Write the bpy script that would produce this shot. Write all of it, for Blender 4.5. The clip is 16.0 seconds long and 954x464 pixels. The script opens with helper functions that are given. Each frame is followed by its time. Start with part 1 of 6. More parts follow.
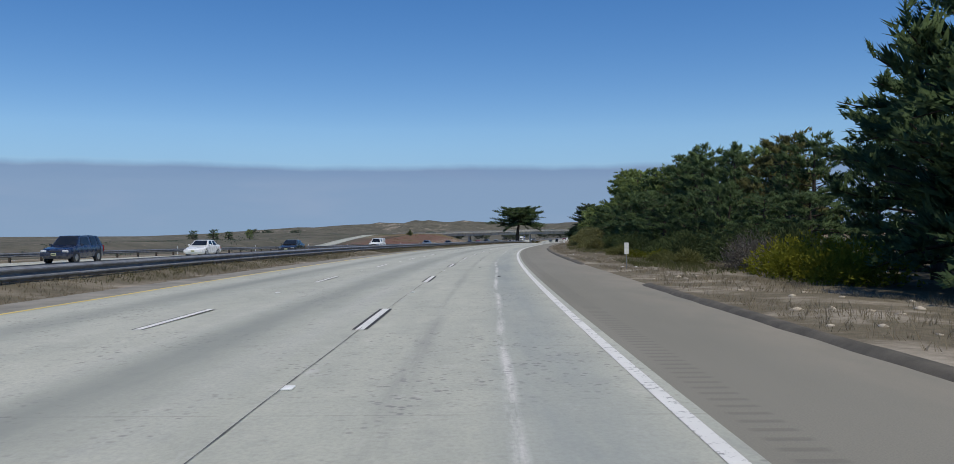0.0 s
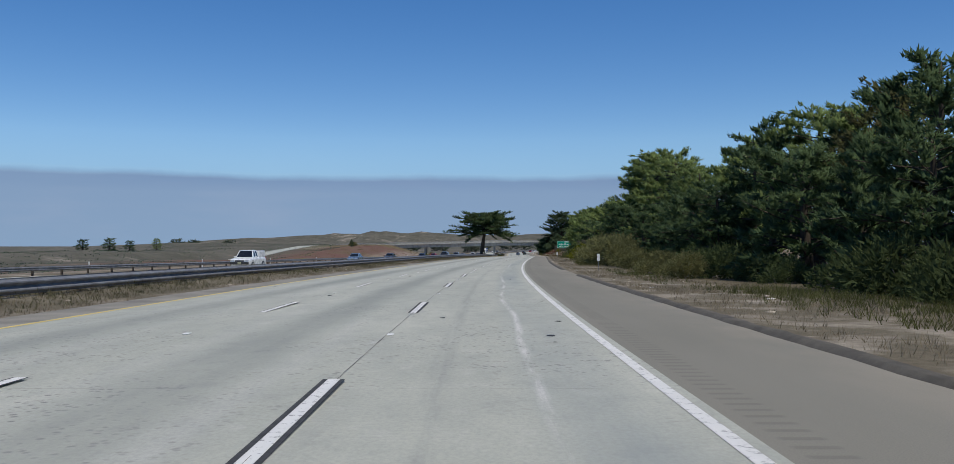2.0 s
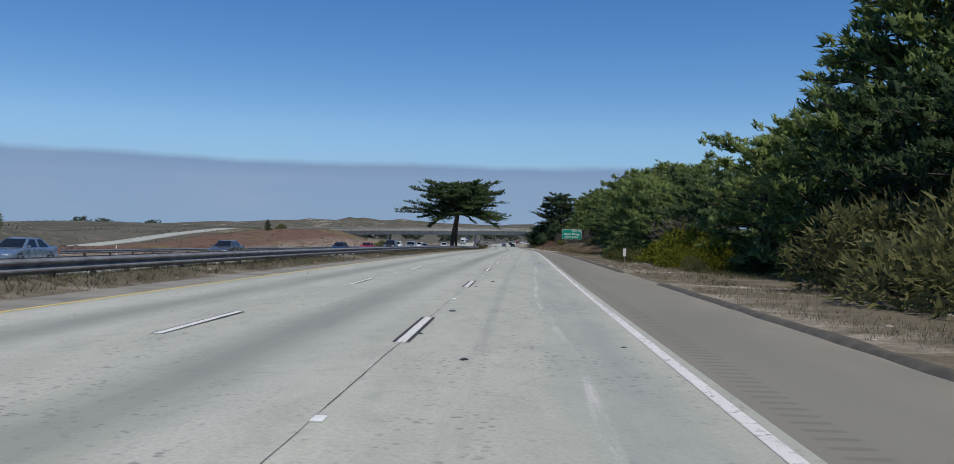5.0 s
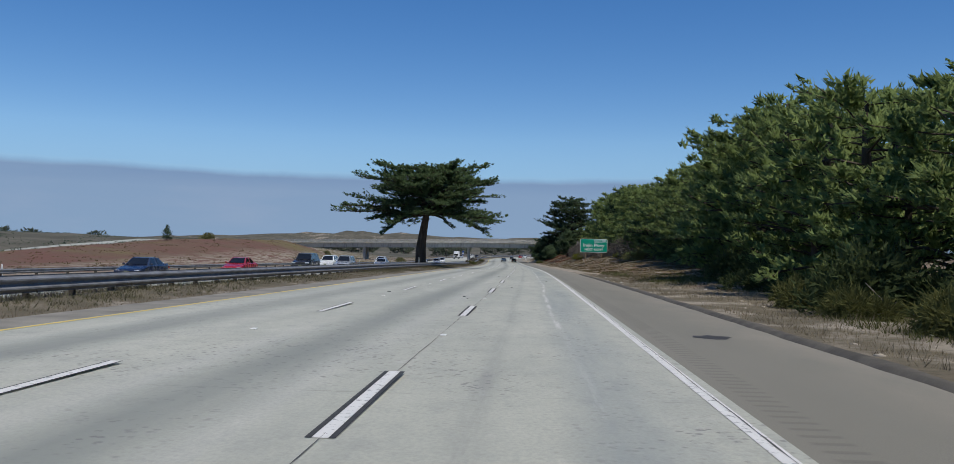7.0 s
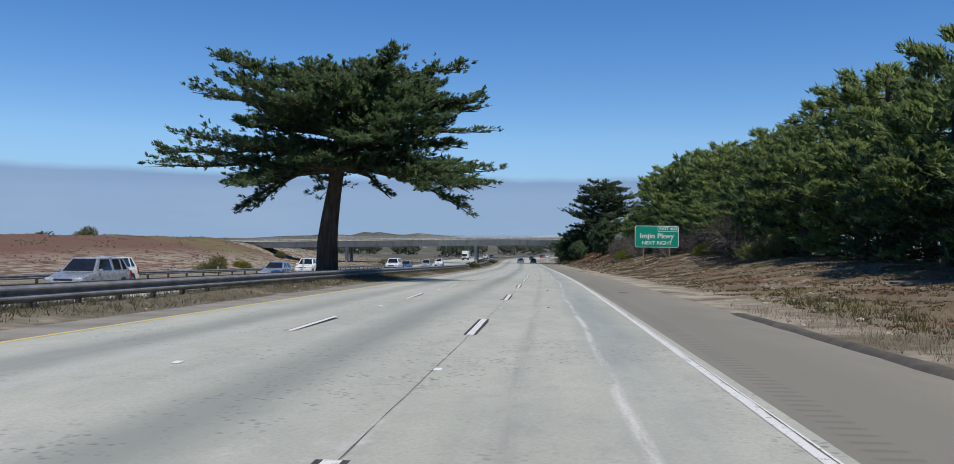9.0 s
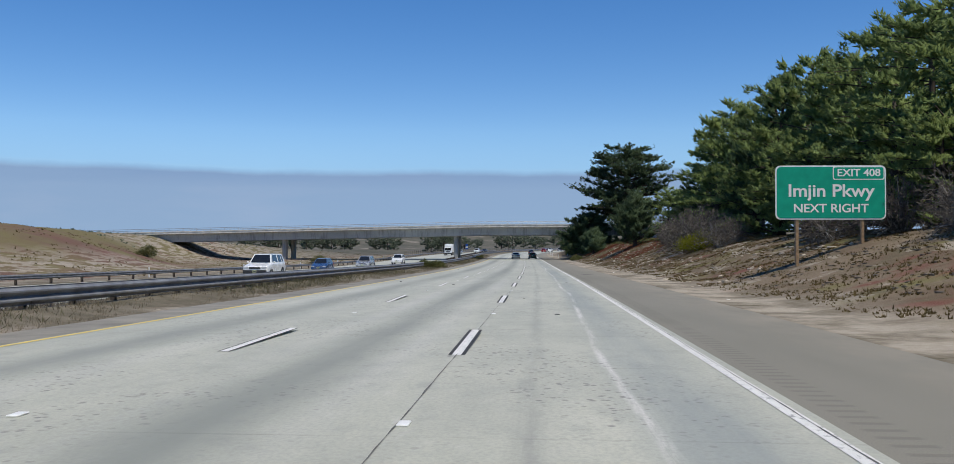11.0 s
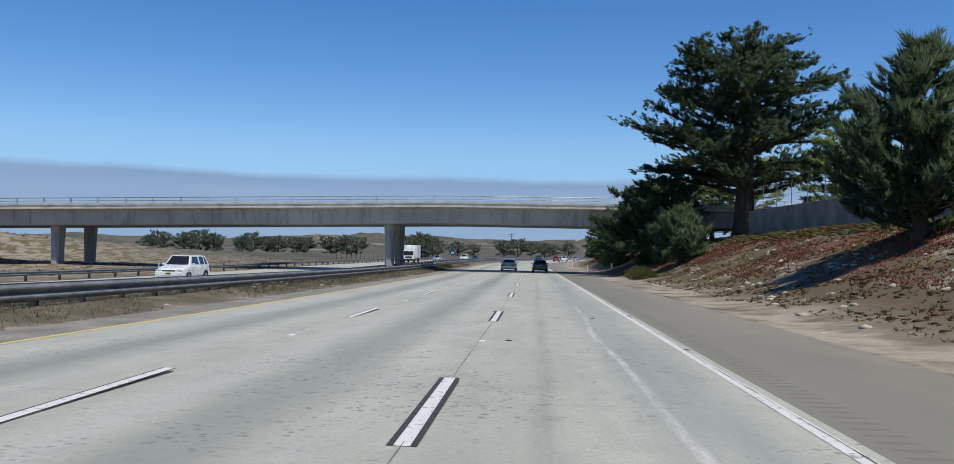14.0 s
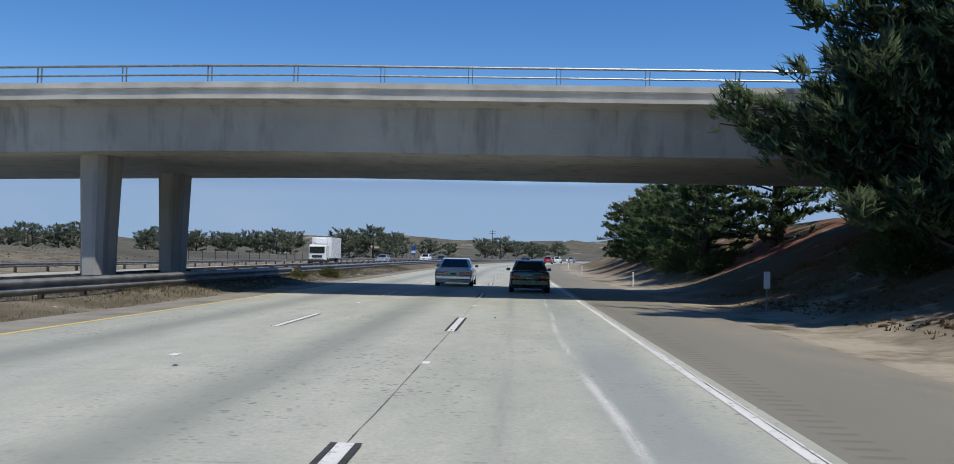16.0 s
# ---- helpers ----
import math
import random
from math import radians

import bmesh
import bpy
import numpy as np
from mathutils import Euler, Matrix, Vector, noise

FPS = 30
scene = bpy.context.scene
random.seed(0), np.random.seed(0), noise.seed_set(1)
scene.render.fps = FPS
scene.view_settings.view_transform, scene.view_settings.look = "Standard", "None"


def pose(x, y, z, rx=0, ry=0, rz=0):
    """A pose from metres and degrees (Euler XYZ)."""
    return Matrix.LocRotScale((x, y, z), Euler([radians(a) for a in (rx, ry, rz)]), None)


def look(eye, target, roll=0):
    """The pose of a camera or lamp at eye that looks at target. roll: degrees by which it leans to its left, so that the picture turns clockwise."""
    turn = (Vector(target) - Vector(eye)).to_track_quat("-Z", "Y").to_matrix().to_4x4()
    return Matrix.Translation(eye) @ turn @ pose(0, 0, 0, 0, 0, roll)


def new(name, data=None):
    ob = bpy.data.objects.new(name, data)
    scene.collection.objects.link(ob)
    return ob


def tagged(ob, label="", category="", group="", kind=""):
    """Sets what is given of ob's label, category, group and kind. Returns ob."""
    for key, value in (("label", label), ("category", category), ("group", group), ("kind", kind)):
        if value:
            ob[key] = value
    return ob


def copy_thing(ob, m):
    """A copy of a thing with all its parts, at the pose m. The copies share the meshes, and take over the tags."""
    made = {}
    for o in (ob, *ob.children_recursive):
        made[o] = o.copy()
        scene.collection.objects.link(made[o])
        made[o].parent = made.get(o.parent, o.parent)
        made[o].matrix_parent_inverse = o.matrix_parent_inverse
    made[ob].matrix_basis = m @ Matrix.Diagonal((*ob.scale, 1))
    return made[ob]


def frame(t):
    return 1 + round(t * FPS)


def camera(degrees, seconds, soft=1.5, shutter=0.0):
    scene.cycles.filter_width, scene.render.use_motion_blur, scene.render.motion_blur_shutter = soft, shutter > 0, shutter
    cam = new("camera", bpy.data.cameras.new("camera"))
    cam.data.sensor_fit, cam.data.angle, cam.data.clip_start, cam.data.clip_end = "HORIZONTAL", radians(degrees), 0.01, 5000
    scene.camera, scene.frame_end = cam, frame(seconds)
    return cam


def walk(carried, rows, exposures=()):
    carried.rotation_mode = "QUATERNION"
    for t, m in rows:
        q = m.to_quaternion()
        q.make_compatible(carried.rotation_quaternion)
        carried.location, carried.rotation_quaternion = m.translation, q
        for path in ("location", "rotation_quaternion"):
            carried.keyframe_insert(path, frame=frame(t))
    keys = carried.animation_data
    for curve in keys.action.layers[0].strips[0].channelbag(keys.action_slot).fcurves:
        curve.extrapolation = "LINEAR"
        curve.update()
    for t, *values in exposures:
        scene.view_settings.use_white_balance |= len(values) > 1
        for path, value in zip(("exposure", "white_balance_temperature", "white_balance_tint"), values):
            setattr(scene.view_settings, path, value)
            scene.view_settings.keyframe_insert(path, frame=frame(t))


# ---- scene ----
cam = camera(57.03, 16.0, soft=0.65)
walk(cam, [
    (0.0, pose(1.948, -0.163, 1.477, 90.089, 0.316, 7.048)),
    (0.5, pose(-0.195, 16.512, 1.422, 90.505, 0.378, 6.219)),
    (1.0, pose(-2.138, 33.084, 1.358, 90.779, 0.565, 5.590)),
    (1.5, pose(-3.817, 49.433, 1.286, 90.752, 0.097, 4.977)),
    (2.0, pose(-5.129, 65.780, 1.204, 90.854, 0.039, 4.380)),
    (2.5, pose(-6.161, 82.050, 1.112, 92.148, 0.412, 4.491)),
    (3.0, pose(-7.011, 98.065, 1.011, 91.833, -0.009, 4.684)),
    (3.5, pose(-7.770, 113.912, 0.901, 90.557, -1.194, 5.475)),
    (3.7, pose(-8.035, 120.262, 0.855, 90.101, -1.226, 5.203)),
    (5.8, pose(-9.808, 187.128, 0.465, 90.506, -1.430, 2.857)),
    (6.0, pose(-9.845, 193.525, 0.432, 90.998, -1.620, 4.131)),
    (6.5, pose(-9.756, 209.581, 0.337, 91.187, -1.890, 4.091)),
    (7.0, pose(-9.697, 225.610, 0.228, 91.126, -1.340, 3.519)),
    (7.5, pose(-9.689, 241.502, 0.106, 91.092, -0.940, 2.828)),
    (8.0, pose(-9.687, 257.313, -0.028, 91.094, -0.769, 2.081)),
    (8.5, pose(-9.749, 273.091, -0.170, 91.043, -0.262, 1.706)),
    (9.0, pose(-9.895, 288.782, -0.322, 91.138, -0.635, 4.993)),
    (9.5, pose(-10.012, 304.391, -0.483, 90.997, -0.639, 5.444)),
    (9.7, pose(-10.064, 310.629, -0.550, 91.032, -0.349, 5.473)),
    (11.8, pose(-11.184, 376.191, -1.358, 90.712, -0.014, 5.082)),
    (12.0, pose(-11.307, 382.435, -1.439, 90.821, 0.024, 5.297)),
    (12.5, pose(-11.676, 398.039, -1.638, 90.898, -0.300, 6.224)),
    (13.0, pose(-12.107, 413.670, -1.835, 90.940, -0.566, 6.062)),
    (13.5, pose(-12.541, 429.345, -2.025, 91.149, -0.949, 5.889)),
    (14.0, pose(-12.988, 445.048, -2.193, 91.394, -1.161, 5.705)),
    (14.5, pose(-13.446, 460.788, -2.337, 91.555, -1.075, 5.551)),
    (15.0, pose(-13.906, 476.442, -2.457, 91.586, -1.205, 5.422)),
    (15.5, pose(-14.391, 491.983, -2.555, 91.491, -1.254, 5.146)),
    (16.0, pose(-14.850, 507.515, -2.633, 91.523, -1.252, 4.829)),
], exposures=[(0.0, -0.08), (7.5, -0.08), (9.0, 0.14), (16.0, 0.16)])

# ---------------------------------------------------------------- light
SUN_TO = Vector((0.30, -0.36, 1.0)).normalized()
sun_elev = math.asin(SUN_TO.z)
sun_az = math.atan2(SUN_TO.x, SUN_TO.y)
world = bpy.data.worlds.new("sky_world")
scene.world = world
world.use_nodes = True
wn = world.node_tree.nodes
wl = world.node_tree.links
sky = wn.new("ShaderNodeTexSky")
sky.sky_type = "NISHITA"
sky.sun_disc = False
sky.sun_elevation = sun_elev
sky.sun_rotation = sun_az
sky.altitude = 1200
sky.air_density = 1.0
sky.dust_density = 0.0
sky.ozone_density = 1.6
hsv = wn.new("ShaderNodeHueSaturation")
hsv.inputs["Saturation"].default_value = 1.36
hsv.inputs["Hue"].default_value = 0.508
wl.new(sky.outputs[0], hsv.inputs["Color"])
wl.new(hsv.outputs[0], wn["Background"].inputs[0])
wn["Background"].inputs[1].default_value = 0.114
sun_lamp = bpy.data.lights.new("sun", "SUN")
sun_lamp.energy = 3.5
sun_lamp.angle = radians(0.53)
sun_lamp.color = (1.0, 0.94, 0.83)
sun = new("sun", sun_lamp)
sun.matrix_world = look((0, 0, 300), Vector((0, 0, 300)) - SUN_TO)


# ---------------------------------------------------------------- materials
class Nodes:
    """A small wrapper to write node materials in few lines."""

    def __init__(self, name):
        self.m = bpy.data.materials.new(name)
        self.m.use_nodes = True
        self.t = self.m.node_tree
        self.b = self.t.nodes["Principled BSDF"]
        self.coord = self.t.nodes.new("ShaderNodeTexCoord").outputs["Object"]

    def node(self, kind, **props):
        n = self.t.nodes.new(kind)
        for k, v in props.items():
            if k == "blend_type":
                n.blend_type = v
            elif k == "operation":
                n.operation = v
            elif k == "data_type":
                n.data_type = v
        return n

    def link(self, a, b):
        self.t.links.new(a, b)

    def val(self, socket, v):
        if hasattr(v, "is_output"):
            self.link(v, socket)
        else:
            socket.default_value = v

    def noise(self, scale, detail=4.0, rough=0.55, stretch=None, vec=None, w=0.0):
        src = vec or self.coord
        if stretch or w:
            mp = self.node("ShaderNodeMapping")
            self.link(src, mp.inputs[0])
            mp.inputs["Location"].default_value = (w, w * 0.7, w * 1.3)
            mp.inputs["Scale"].default_value = stretch or (1, 1, 1)
            src = mp.outputs[0]
        n = self.node("ShaderNodeTexNoise")
        self.link(src, n.inputs["Vector"])
        n.inputs["Scale"].default_value = scale
        n.inputs["Detail"].default_value = detail
        n.inputs["Roughness"].default_value = rough
        return n.outputs["Fac"]

    def ramp(self, fac, lo, hi, a=0.0, b=1.0):
        n = self.node("ShaderNodeMapRange")
        n.clamp = True
        self.link(fac, n.inputs["Value"])
        for i, v in enumerate((lo, hi, a, b)):
            n.inputs[1 + i].default_value = v
        return n.outputs[0]

    def math(self, op, a, b=0.0):
        n = self.node("ShaderNodeMath", operation=op)
        self.val(n.inputs[0], a)
        self.val(n.inputs[1], b)
        return n.outputs[0]

    def mix(self, fac, a, b, blend="MIX"):
        n = self.node("ShaderNodeMix", data_type="RGBA", blend_type=blend)
        self.val(n.inputs[0], fac)
        for s, v in ((n.inputs[6], a), (n.inputs[7], b)):
            self.val(s, v if hasattr(v, "is_output") else (*v, 1.0))
        return n.outputs[2]

    def bump(self, height, strength=0.3, dist=0.02):
        n = self.node("ShaderNodeBump")
        n.inputs["Strength"].default_value = strength
        n.inputs["Distance"].default_value = dist
        self.link(height, n.inputs["Height"])
        self.link(n.outputs[0], self.b.inputs["Normal"])

    def out(self, colour, rough=0.8, metal=0.0, spec=None):
        self.val(self.b.inputs["Base Color"], colour if hasattr(colour, "is_output") else (*colour, 1.0))
        self.val(self.b.inputs["Roughness"], rough)
        self.b.inputs["Metallic"].default_value = metal
        if spec is not None:
            self.b.inputs["Specular IOR Level"].default_value = spec
        return self.m


def worn(name, colour, rough=0.7, metal=0.0, vary=0.25, scale=3.0, grain=60.0, bump=0.15, spec=None):
    """Plain surface with blotches, fine grain and slight relief."""
    n = Nodes(name)
    big = n.noise(scale, 5.0)
    fine = n.noise(grain, 3.0)
    dark = tuple(c * (1 - vary) for c in colour)
    lite = tuple(min(1.0, c * (1 + vary * 0.6)) for c in colour)
    col = n.mix(n.ramp(big, 0.35, 0.65), dark, lite)
    col = n.mix(n.ramp(fine, 0.3, 0.7, 0.0, 0.35), col, tuple(c * 0.7 for c in colour))
    if bump:
        n.bump(fine, bump, 0.01)
    return n.out(col, rough, metal, spec)


def uv_parts(n):
    uv = n.node("ShaderNodeUVMap").outputs[0]
    sep = n.node("ShaderNodeSeparateXYZ")
    n.link(uv, sep.inputs[0])
    return uv, sep.outputs[0], sep.outputs[1]


def band(n, x, centre, half, soft):
    """1 within half of centre along x, falling off over soft."""
    d = n.math("ABSOLUTE", n.math("SUBTRACT", x, centre))
    return n.ramp(d, half, half + soft, 1.0, 0.0)


def road_concrete():
    n = Nodes("road_concrete")
    uv, d, s = uv_parts(n)
    big = n.noise(0.16, 5.0, 0.6, (1.6, 0.35, 1), uv)
    mid = n.noise(1.1, 6.0, 0.62, (1.0, 0.28, 1), uv)
    fine = n.noise(22.0, 4.0, 0.7, (1, 0.7, 1), uv)
    col = n.mix(n.ramp(big, 0.3, 0.7), (0.385, 0.392, 0.325), (0.5, 0.497, 0.412))
    col = n.mix(n.ramp(mid, 0.4, 0.7, 0.0, 0.5), col, (0.3, 0.31, 0.268))
    blot = n.noise(2.6, 6.0, 0.72, (1.0, 0.6, 1), uv, 31.0)
    col = n.mix(n.ramp(blot, 0.52, 0.68, 0.0, 0.4), col, (0.27, 0.275, 0.25))
    col = n.mix(n.ramp(blot, 0.44, 0.3, 0.0, 0.4), col, (0.54, 0.53, 0.465))
    # wheel paths are polished grey; the lane centres hold drip stains
    for c in (-1.75, -5.5):
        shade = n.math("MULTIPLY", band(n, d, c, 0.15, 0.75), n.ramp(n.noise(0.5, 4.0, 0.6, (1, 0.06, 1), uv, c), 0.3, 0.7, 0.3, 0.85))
        col = n.mix(shade, col, (0.2, 0.216, 0.19))
        for o in (-0.95, 0.95):
            pale = n.math("MULTIPLY", band(n, d, c + o, 0.05, 0.45), n.ramp(n.noise(0.7, 3.0, 0.6, (1, 0.05, 1), uv, c + o), 0.4, 0.7, 0.0, 0.35))
            col = n.mix(pale, col, (0.5, 0.495, 0.465))
    # a narrow greasy streak and a wide bluish polished zone in the right-hand lane
    streak = n.math("MULTIPLY", band(n, d, 1.15, 0.03, 0.16), n.ramp(n.noise(1.6, 5.0, 0.7, (2.0, 0.1, 1), uv, 41.0), 0.36, 0.62))
    col = n.mix(n.math("MULTIPLY", streak, 0.42), col, (0.2, 0.205, 0.19))
    blue = n.math("MULTIPLY", band(n, d, 2.65, 0.25, 0.5), n.ramp(n.noise(0.4, 5.0, 0.65, (1.4, 0.14, 1), uv, 47.0), 0.36, 0.62, 0.15, 0.75))
    col = n.mix(blue, col, (0.24, 0.27, 0.262))
    # a long chalky scrape that wanders along the lane
    wander = n.math("ADD", 2.28, n.math("MULTIPLY", n.math("SUBTRACT", n.noise(0.045, 2.0, 0.5, (0.0, 1, 0), uv), 0.5), 0.9))
    off = n.math("ABSOLUTE", n.math("SUBTRACT", d, wander))
    scrape = n.math("MULTIPLY", n.ramp(off, 0.02, 0.09, 1.0, 0.0), n.ramp(n.noise(1.6, 5.0, 0.7, (2.4, 0.22, 1), uv, 3.0), 0.42, 0.6))
    scrape = n.math("MULTIPLY", scrape, n.ramp(n.noise(0.03, 2.0, 0.5, (0.0, 1, 0), uv, 7.0), 0.36, 0.5))
    col = n.mix(n.math("MULTIPLY", scrape, 0.75), col, (0.66, 0.64, 0.6))
    # exposed aggregate, in patches
    rough_patch = n.ramp(n.noise(0.35, 4.0, 0.65, (1, 0.5, 1), uv, 11.0), 0.44, 0.58)
    v = n.node("ShaderNodeTexVoronoi")
    n.link(uv, v.inputs["Vector"])
    v.inputs["Scale"].default_value = 9.0
    pits = n.math("MULTIPLY", n.ramp(v.outputs["Distance"], 0.2, 0.4, 1.0, 0.0), n.math("MULTIPLY", rough_patch, n.ramp(n.noise(5.0, 3.0, 0.6, None, uv, 1.0), 0.46, 0.56)))
    col = n.mix(n.math("MULTIPLY", pits, 0.8), col, (0.16, 0.155, 0.15))
    col = n.mix(n.ramp(fine, 0.4, 0.68, 0.0, 0.4), col, (0.25, 0.25, 0.235))
    # transverse saw joints, and dirty stains beside the lane joints
    cut = n.math("ABSOLUTE", n.math("SUBTRACT", n.math("FRACT", n.math("MULTIPLY", s, 1 / 4.57)), 0.5))
    near_cut = n.math("MULTIPLY", n.ramp(cut, 0.002, 0.006, 1.0, 0.0), n.ramp(n.noise(2.0, 3.0, 0.6, None, uv, 17.0), 0.4, 0.6))
    col = n.mix(n.math("MULTIPLY", near_cut, 0.3), col, (0.14, 0.14, 0.13))
    spall = n.math("MULTIPLY", band(n, d, 0.0, 0.0, 0.22), n.ramp(n.noise(1.4, 5.0, 0.7, (1.5, 0.6, 1), uv, 21.0), 0.58, 0.66))
    col = n.mix(n.math("MULTIPLY", spall, 0.8), col, (0.52, 0.51, 0.48))
    n.bump(n.math("SUBTRACT", fine, n.math("MULTIPLY", pits, 1.5)), 0.35, 0.008)
    return n.out(col, 0.82, 0.0, 0.3)


def shoulder_asphalt():
    n = Nodes("shoulder_asphalt")
    uv, d, s = uv_parts(n)
    big = n.noise(0.2, 5.0, 0.6, (1.5, 0.3, 1), uv)
    fine = n.noise(60.0, 3.0, 0.7, None, uv)
    col = n.mix(n.ramp(big, 0.3, 0.7), (0.215, 0.205, 0.165), (0.262, 0.248, 0.203))
    col = n.mix(n.ramp(fine, 0.3, 0.7, 0.0, 0.5), col, (0.13, 0.122, 0.106))
    # sand blown over the outer edge
    sand = n.math("MULTIPLY", n.ramp(d, 5.2, 7.2), n.ramp(n.noise(0.8, 5.0, 0.65, (1, 0.4, 1), uv, 2.0), 0.35, 0.7))
    col = n.mix(n.math("MULTIPLY", sand, 0.6), col, (0.36, 0.31, 0.24))
    # milled rumble grooves
    wave = n.math("SINE", n.math("MULTIPLY", s, 2 * math.pi / 0.31))
    groove = n.math("MULTIPLY", n.ramp(wave, 0.15, 0.7), band(n, d, 4.16, 0.15, 0.06))
    col = n.mix(n.math("MULTIPLY", groove, 0.3), col, (0.1, 0.093, 0.08))
    n.bump(n.math("SUBTRACT", n.math("MULTIPLY", fine, 0.25), groove), 0.4, 0.01)
    return n.out(col, 0.9, 0.0, 0.2)


def ground_material():
    """Sandy ground: bare sand, dry weeds, and mats of red and green succulent on the banks."""
    n = Nodes("sandy_ground")
    uv, d, s = uv_parts(n)
    big = n.noise(0.03, 5.0, 0.6, None, uv)
    mid = n.noise(0.35, 6.0, 0.65, None, uv)
    fine = n.noise(4.0, 5.0, 0.7, None, uv)
    grit = n.noise(40.0, 3.0, 0.7, None, uv)
    sand = n.mix(n.ramp(fine, 0.3, 0.7), (0.30, 0.262, 0.205), (0.44, 0.39, 0.315))
    dry = n.mix(n.ramp(fine, 0.3, 0.7), (0.105, 0.09, 0.062), (0.2, 0.172, 0.122))
    col = n.mix(n.ramp(mid, 0.36, 0.52), sand, dry)
    # cover on the banks: rusty, green and grey mats with pale streaks of sand
    rust = n.mix(n.ramp(n.noise(0.9, 4.0, 0.6, None, uv, 5.0), 0.35, 0.65), (0.145, 0.092, 0.06), (0.125, 0.105, 0.06))
    tan = n.mix(n.ramp(fine, 0.35, 0.65), (0.17, 0.125, 0.082), (0.235, 0.178, 0.12))
    rust = n.mix(n.math("MULTIPLY", n.ramp(s, 415.0, 395.0), n.ramp(n.noise(0.3, 4.0, 0.6, None, uv, 29.0), 0.6, 0.45)), rust, tan)
    red_high = n.math("MULTIPLY", n.math("MULTIPLY", n.ramp(d, 12.0, 15.5), n.ramp(s, 445.0, 480.0)), 0.11)
    rust = n.mix(n.ramp(n.math("ADD", n.noise(0.22, 3.0, 0.6, None, uv, 9.0), red_high), 0.6, 0.68), rust, (0.175, 0.06, 0.042))
    rust = n.mix(n.ramp(n.noise(0.25, 3.0, 0.6, None, uv, 14.0), 0.55, 0.68), rust, (0.17, 0.155, 0.05))
    mat_cover = n.ramp(n.noise(0.5, 6.0, 0.68, (1.0, 0.6, 1), uv, 4.0), 0.36, 0.44)
    bank_r = n.math("MULTIPLY", n.ramp(d, 8.6, 11.0), n.ramp(s, 255.0, 300.0))
    bank_l = n.math("MULTIPLY", n.ramp(d, -32.0, -34.5), n.ramp(d, -125.0, -95.0))
    bank = n.math("MAXIMUM", bank_r, bank_l)
    bare = n.mix(n.ramp(fine, 0.3, 0.7), (0.31, 0.265, 0.205), (0.46, 0.4, 0.32))
    col = n.mix(n.math("MULTIPLY", bank, 0.75), col, bare)
    high_l = n.math("MULTIPLY", n.math("MULTIPLY", bank_l, n.ramp(d, -43.0, -50.0)), n.ramp(s, 520.0, 480.0))
    streak = n.ramp(n.noise(0.7, 5.0, 0.65, (1.3, 0.4, 1), uv, 12.0), 0.46, 0.54)
    cover = n.math("MAXIMUM", n.math("MULTIPLY", bank_r, mat_cover), n.math("MULTIPLY", bank_l, n.math("MAXIMUM", streak, high_l)))
    rust_l = n.mix(n.ramp(n.noise(0.12, 5.0, 0.65, None, uv, 19.0), 0.35, 0.65), (0.15, 0.062, 0.05), (0.13, 0.085, 0.055))
    rust_l = n.mix(n.ramp(n.math("ADD", n.noise(0.06, 4.0, 0.6, None, uv, 23.0), n.ramp(s, 395.0, 455.0, 0.0, 0.16)), 0.56, 0.68), rust_l, (0.15, 0.125, 0.05))
    rust = n.mix(bank_l, rust, rust_l)
    col = n.mix(n.math("MULTIPLY", cover, 0.93), col, rust)
    strip_sand = n.math("MULTIPLY", n.math("MULTIPLY", n.ramp(d, 6.8, 7.2), n.ramp(d, 10.4, 8.4)), n.math("MULTIPLY", n.ramp(s, 300.0, 325.0), n.ramp(mid, 0.62, 0.45)))
    col = n.mix(n.math("MULTIPLY", strip_sand, 0.85), col, n.mix(n.ramp(fine, 0.3, 0.7), (0.4, 0.345, 0.27), (0.52, 0.46, 0.37)))
    # low dune scrub further off, greyed and lightened: distance haze is put into its colours
    scrub = n.mix(n.ramp(n.noise(0.05, 7.0, 0.75, None, uv, 6.0), 0.42, 0.58), (0.08, 0.08, 0.062), (0.135, 0.125, 0.1))
    scrub = n.mix(n.ramp(n.noise(0.022, 6.0, 0.7, None, uv, 16.0), 0.57, 0.66, 0.0, 0.85), scrub, (0.36, 0.31, 0.25))
    scrub = n.mix(n.ramp(n.noise(0.3, 5.0, 0.7, None, uv, 26.0), 0.55, 0.65, 0.0, 0.7), scrub, (0.075, 0.085, 0.055))
    far = n.math("MULTIPLY", n.math("MAXIMUM", n.math("MAXIMUM", n.ramp(d, -80.0, -100.0), n.ramp(s, 560.0, 640.0)), n.math("MULTIPLY", n.ramp(d, -34.0, -42.0), n.ramp(s, 280.0, 220.0))), n.ramp(n.noise(0.09, 6.0, 0.7, None, uv, 8.0), 0.3, 0.38))
    far = n.math("MULTIPLY", far, n.ramp(n.math("ABSOLUTE", n.math("ADD", d, 12.0)), 24.0, 34.0))
    col = n.mix(far, col, scrub)
    verge = n.math("MULTIPLY", n.ramp(d, -9.2, -9.9), n.ramp(d, -15.6, -15.0))
    col = n.mix(n.math("MULTIPLY", verge, 0.7), col, n.mix(n.ramp(mid, 0.35, 0.65), (0.17, 0.148, 0.105), (0.095, 0.085, 0.058)))
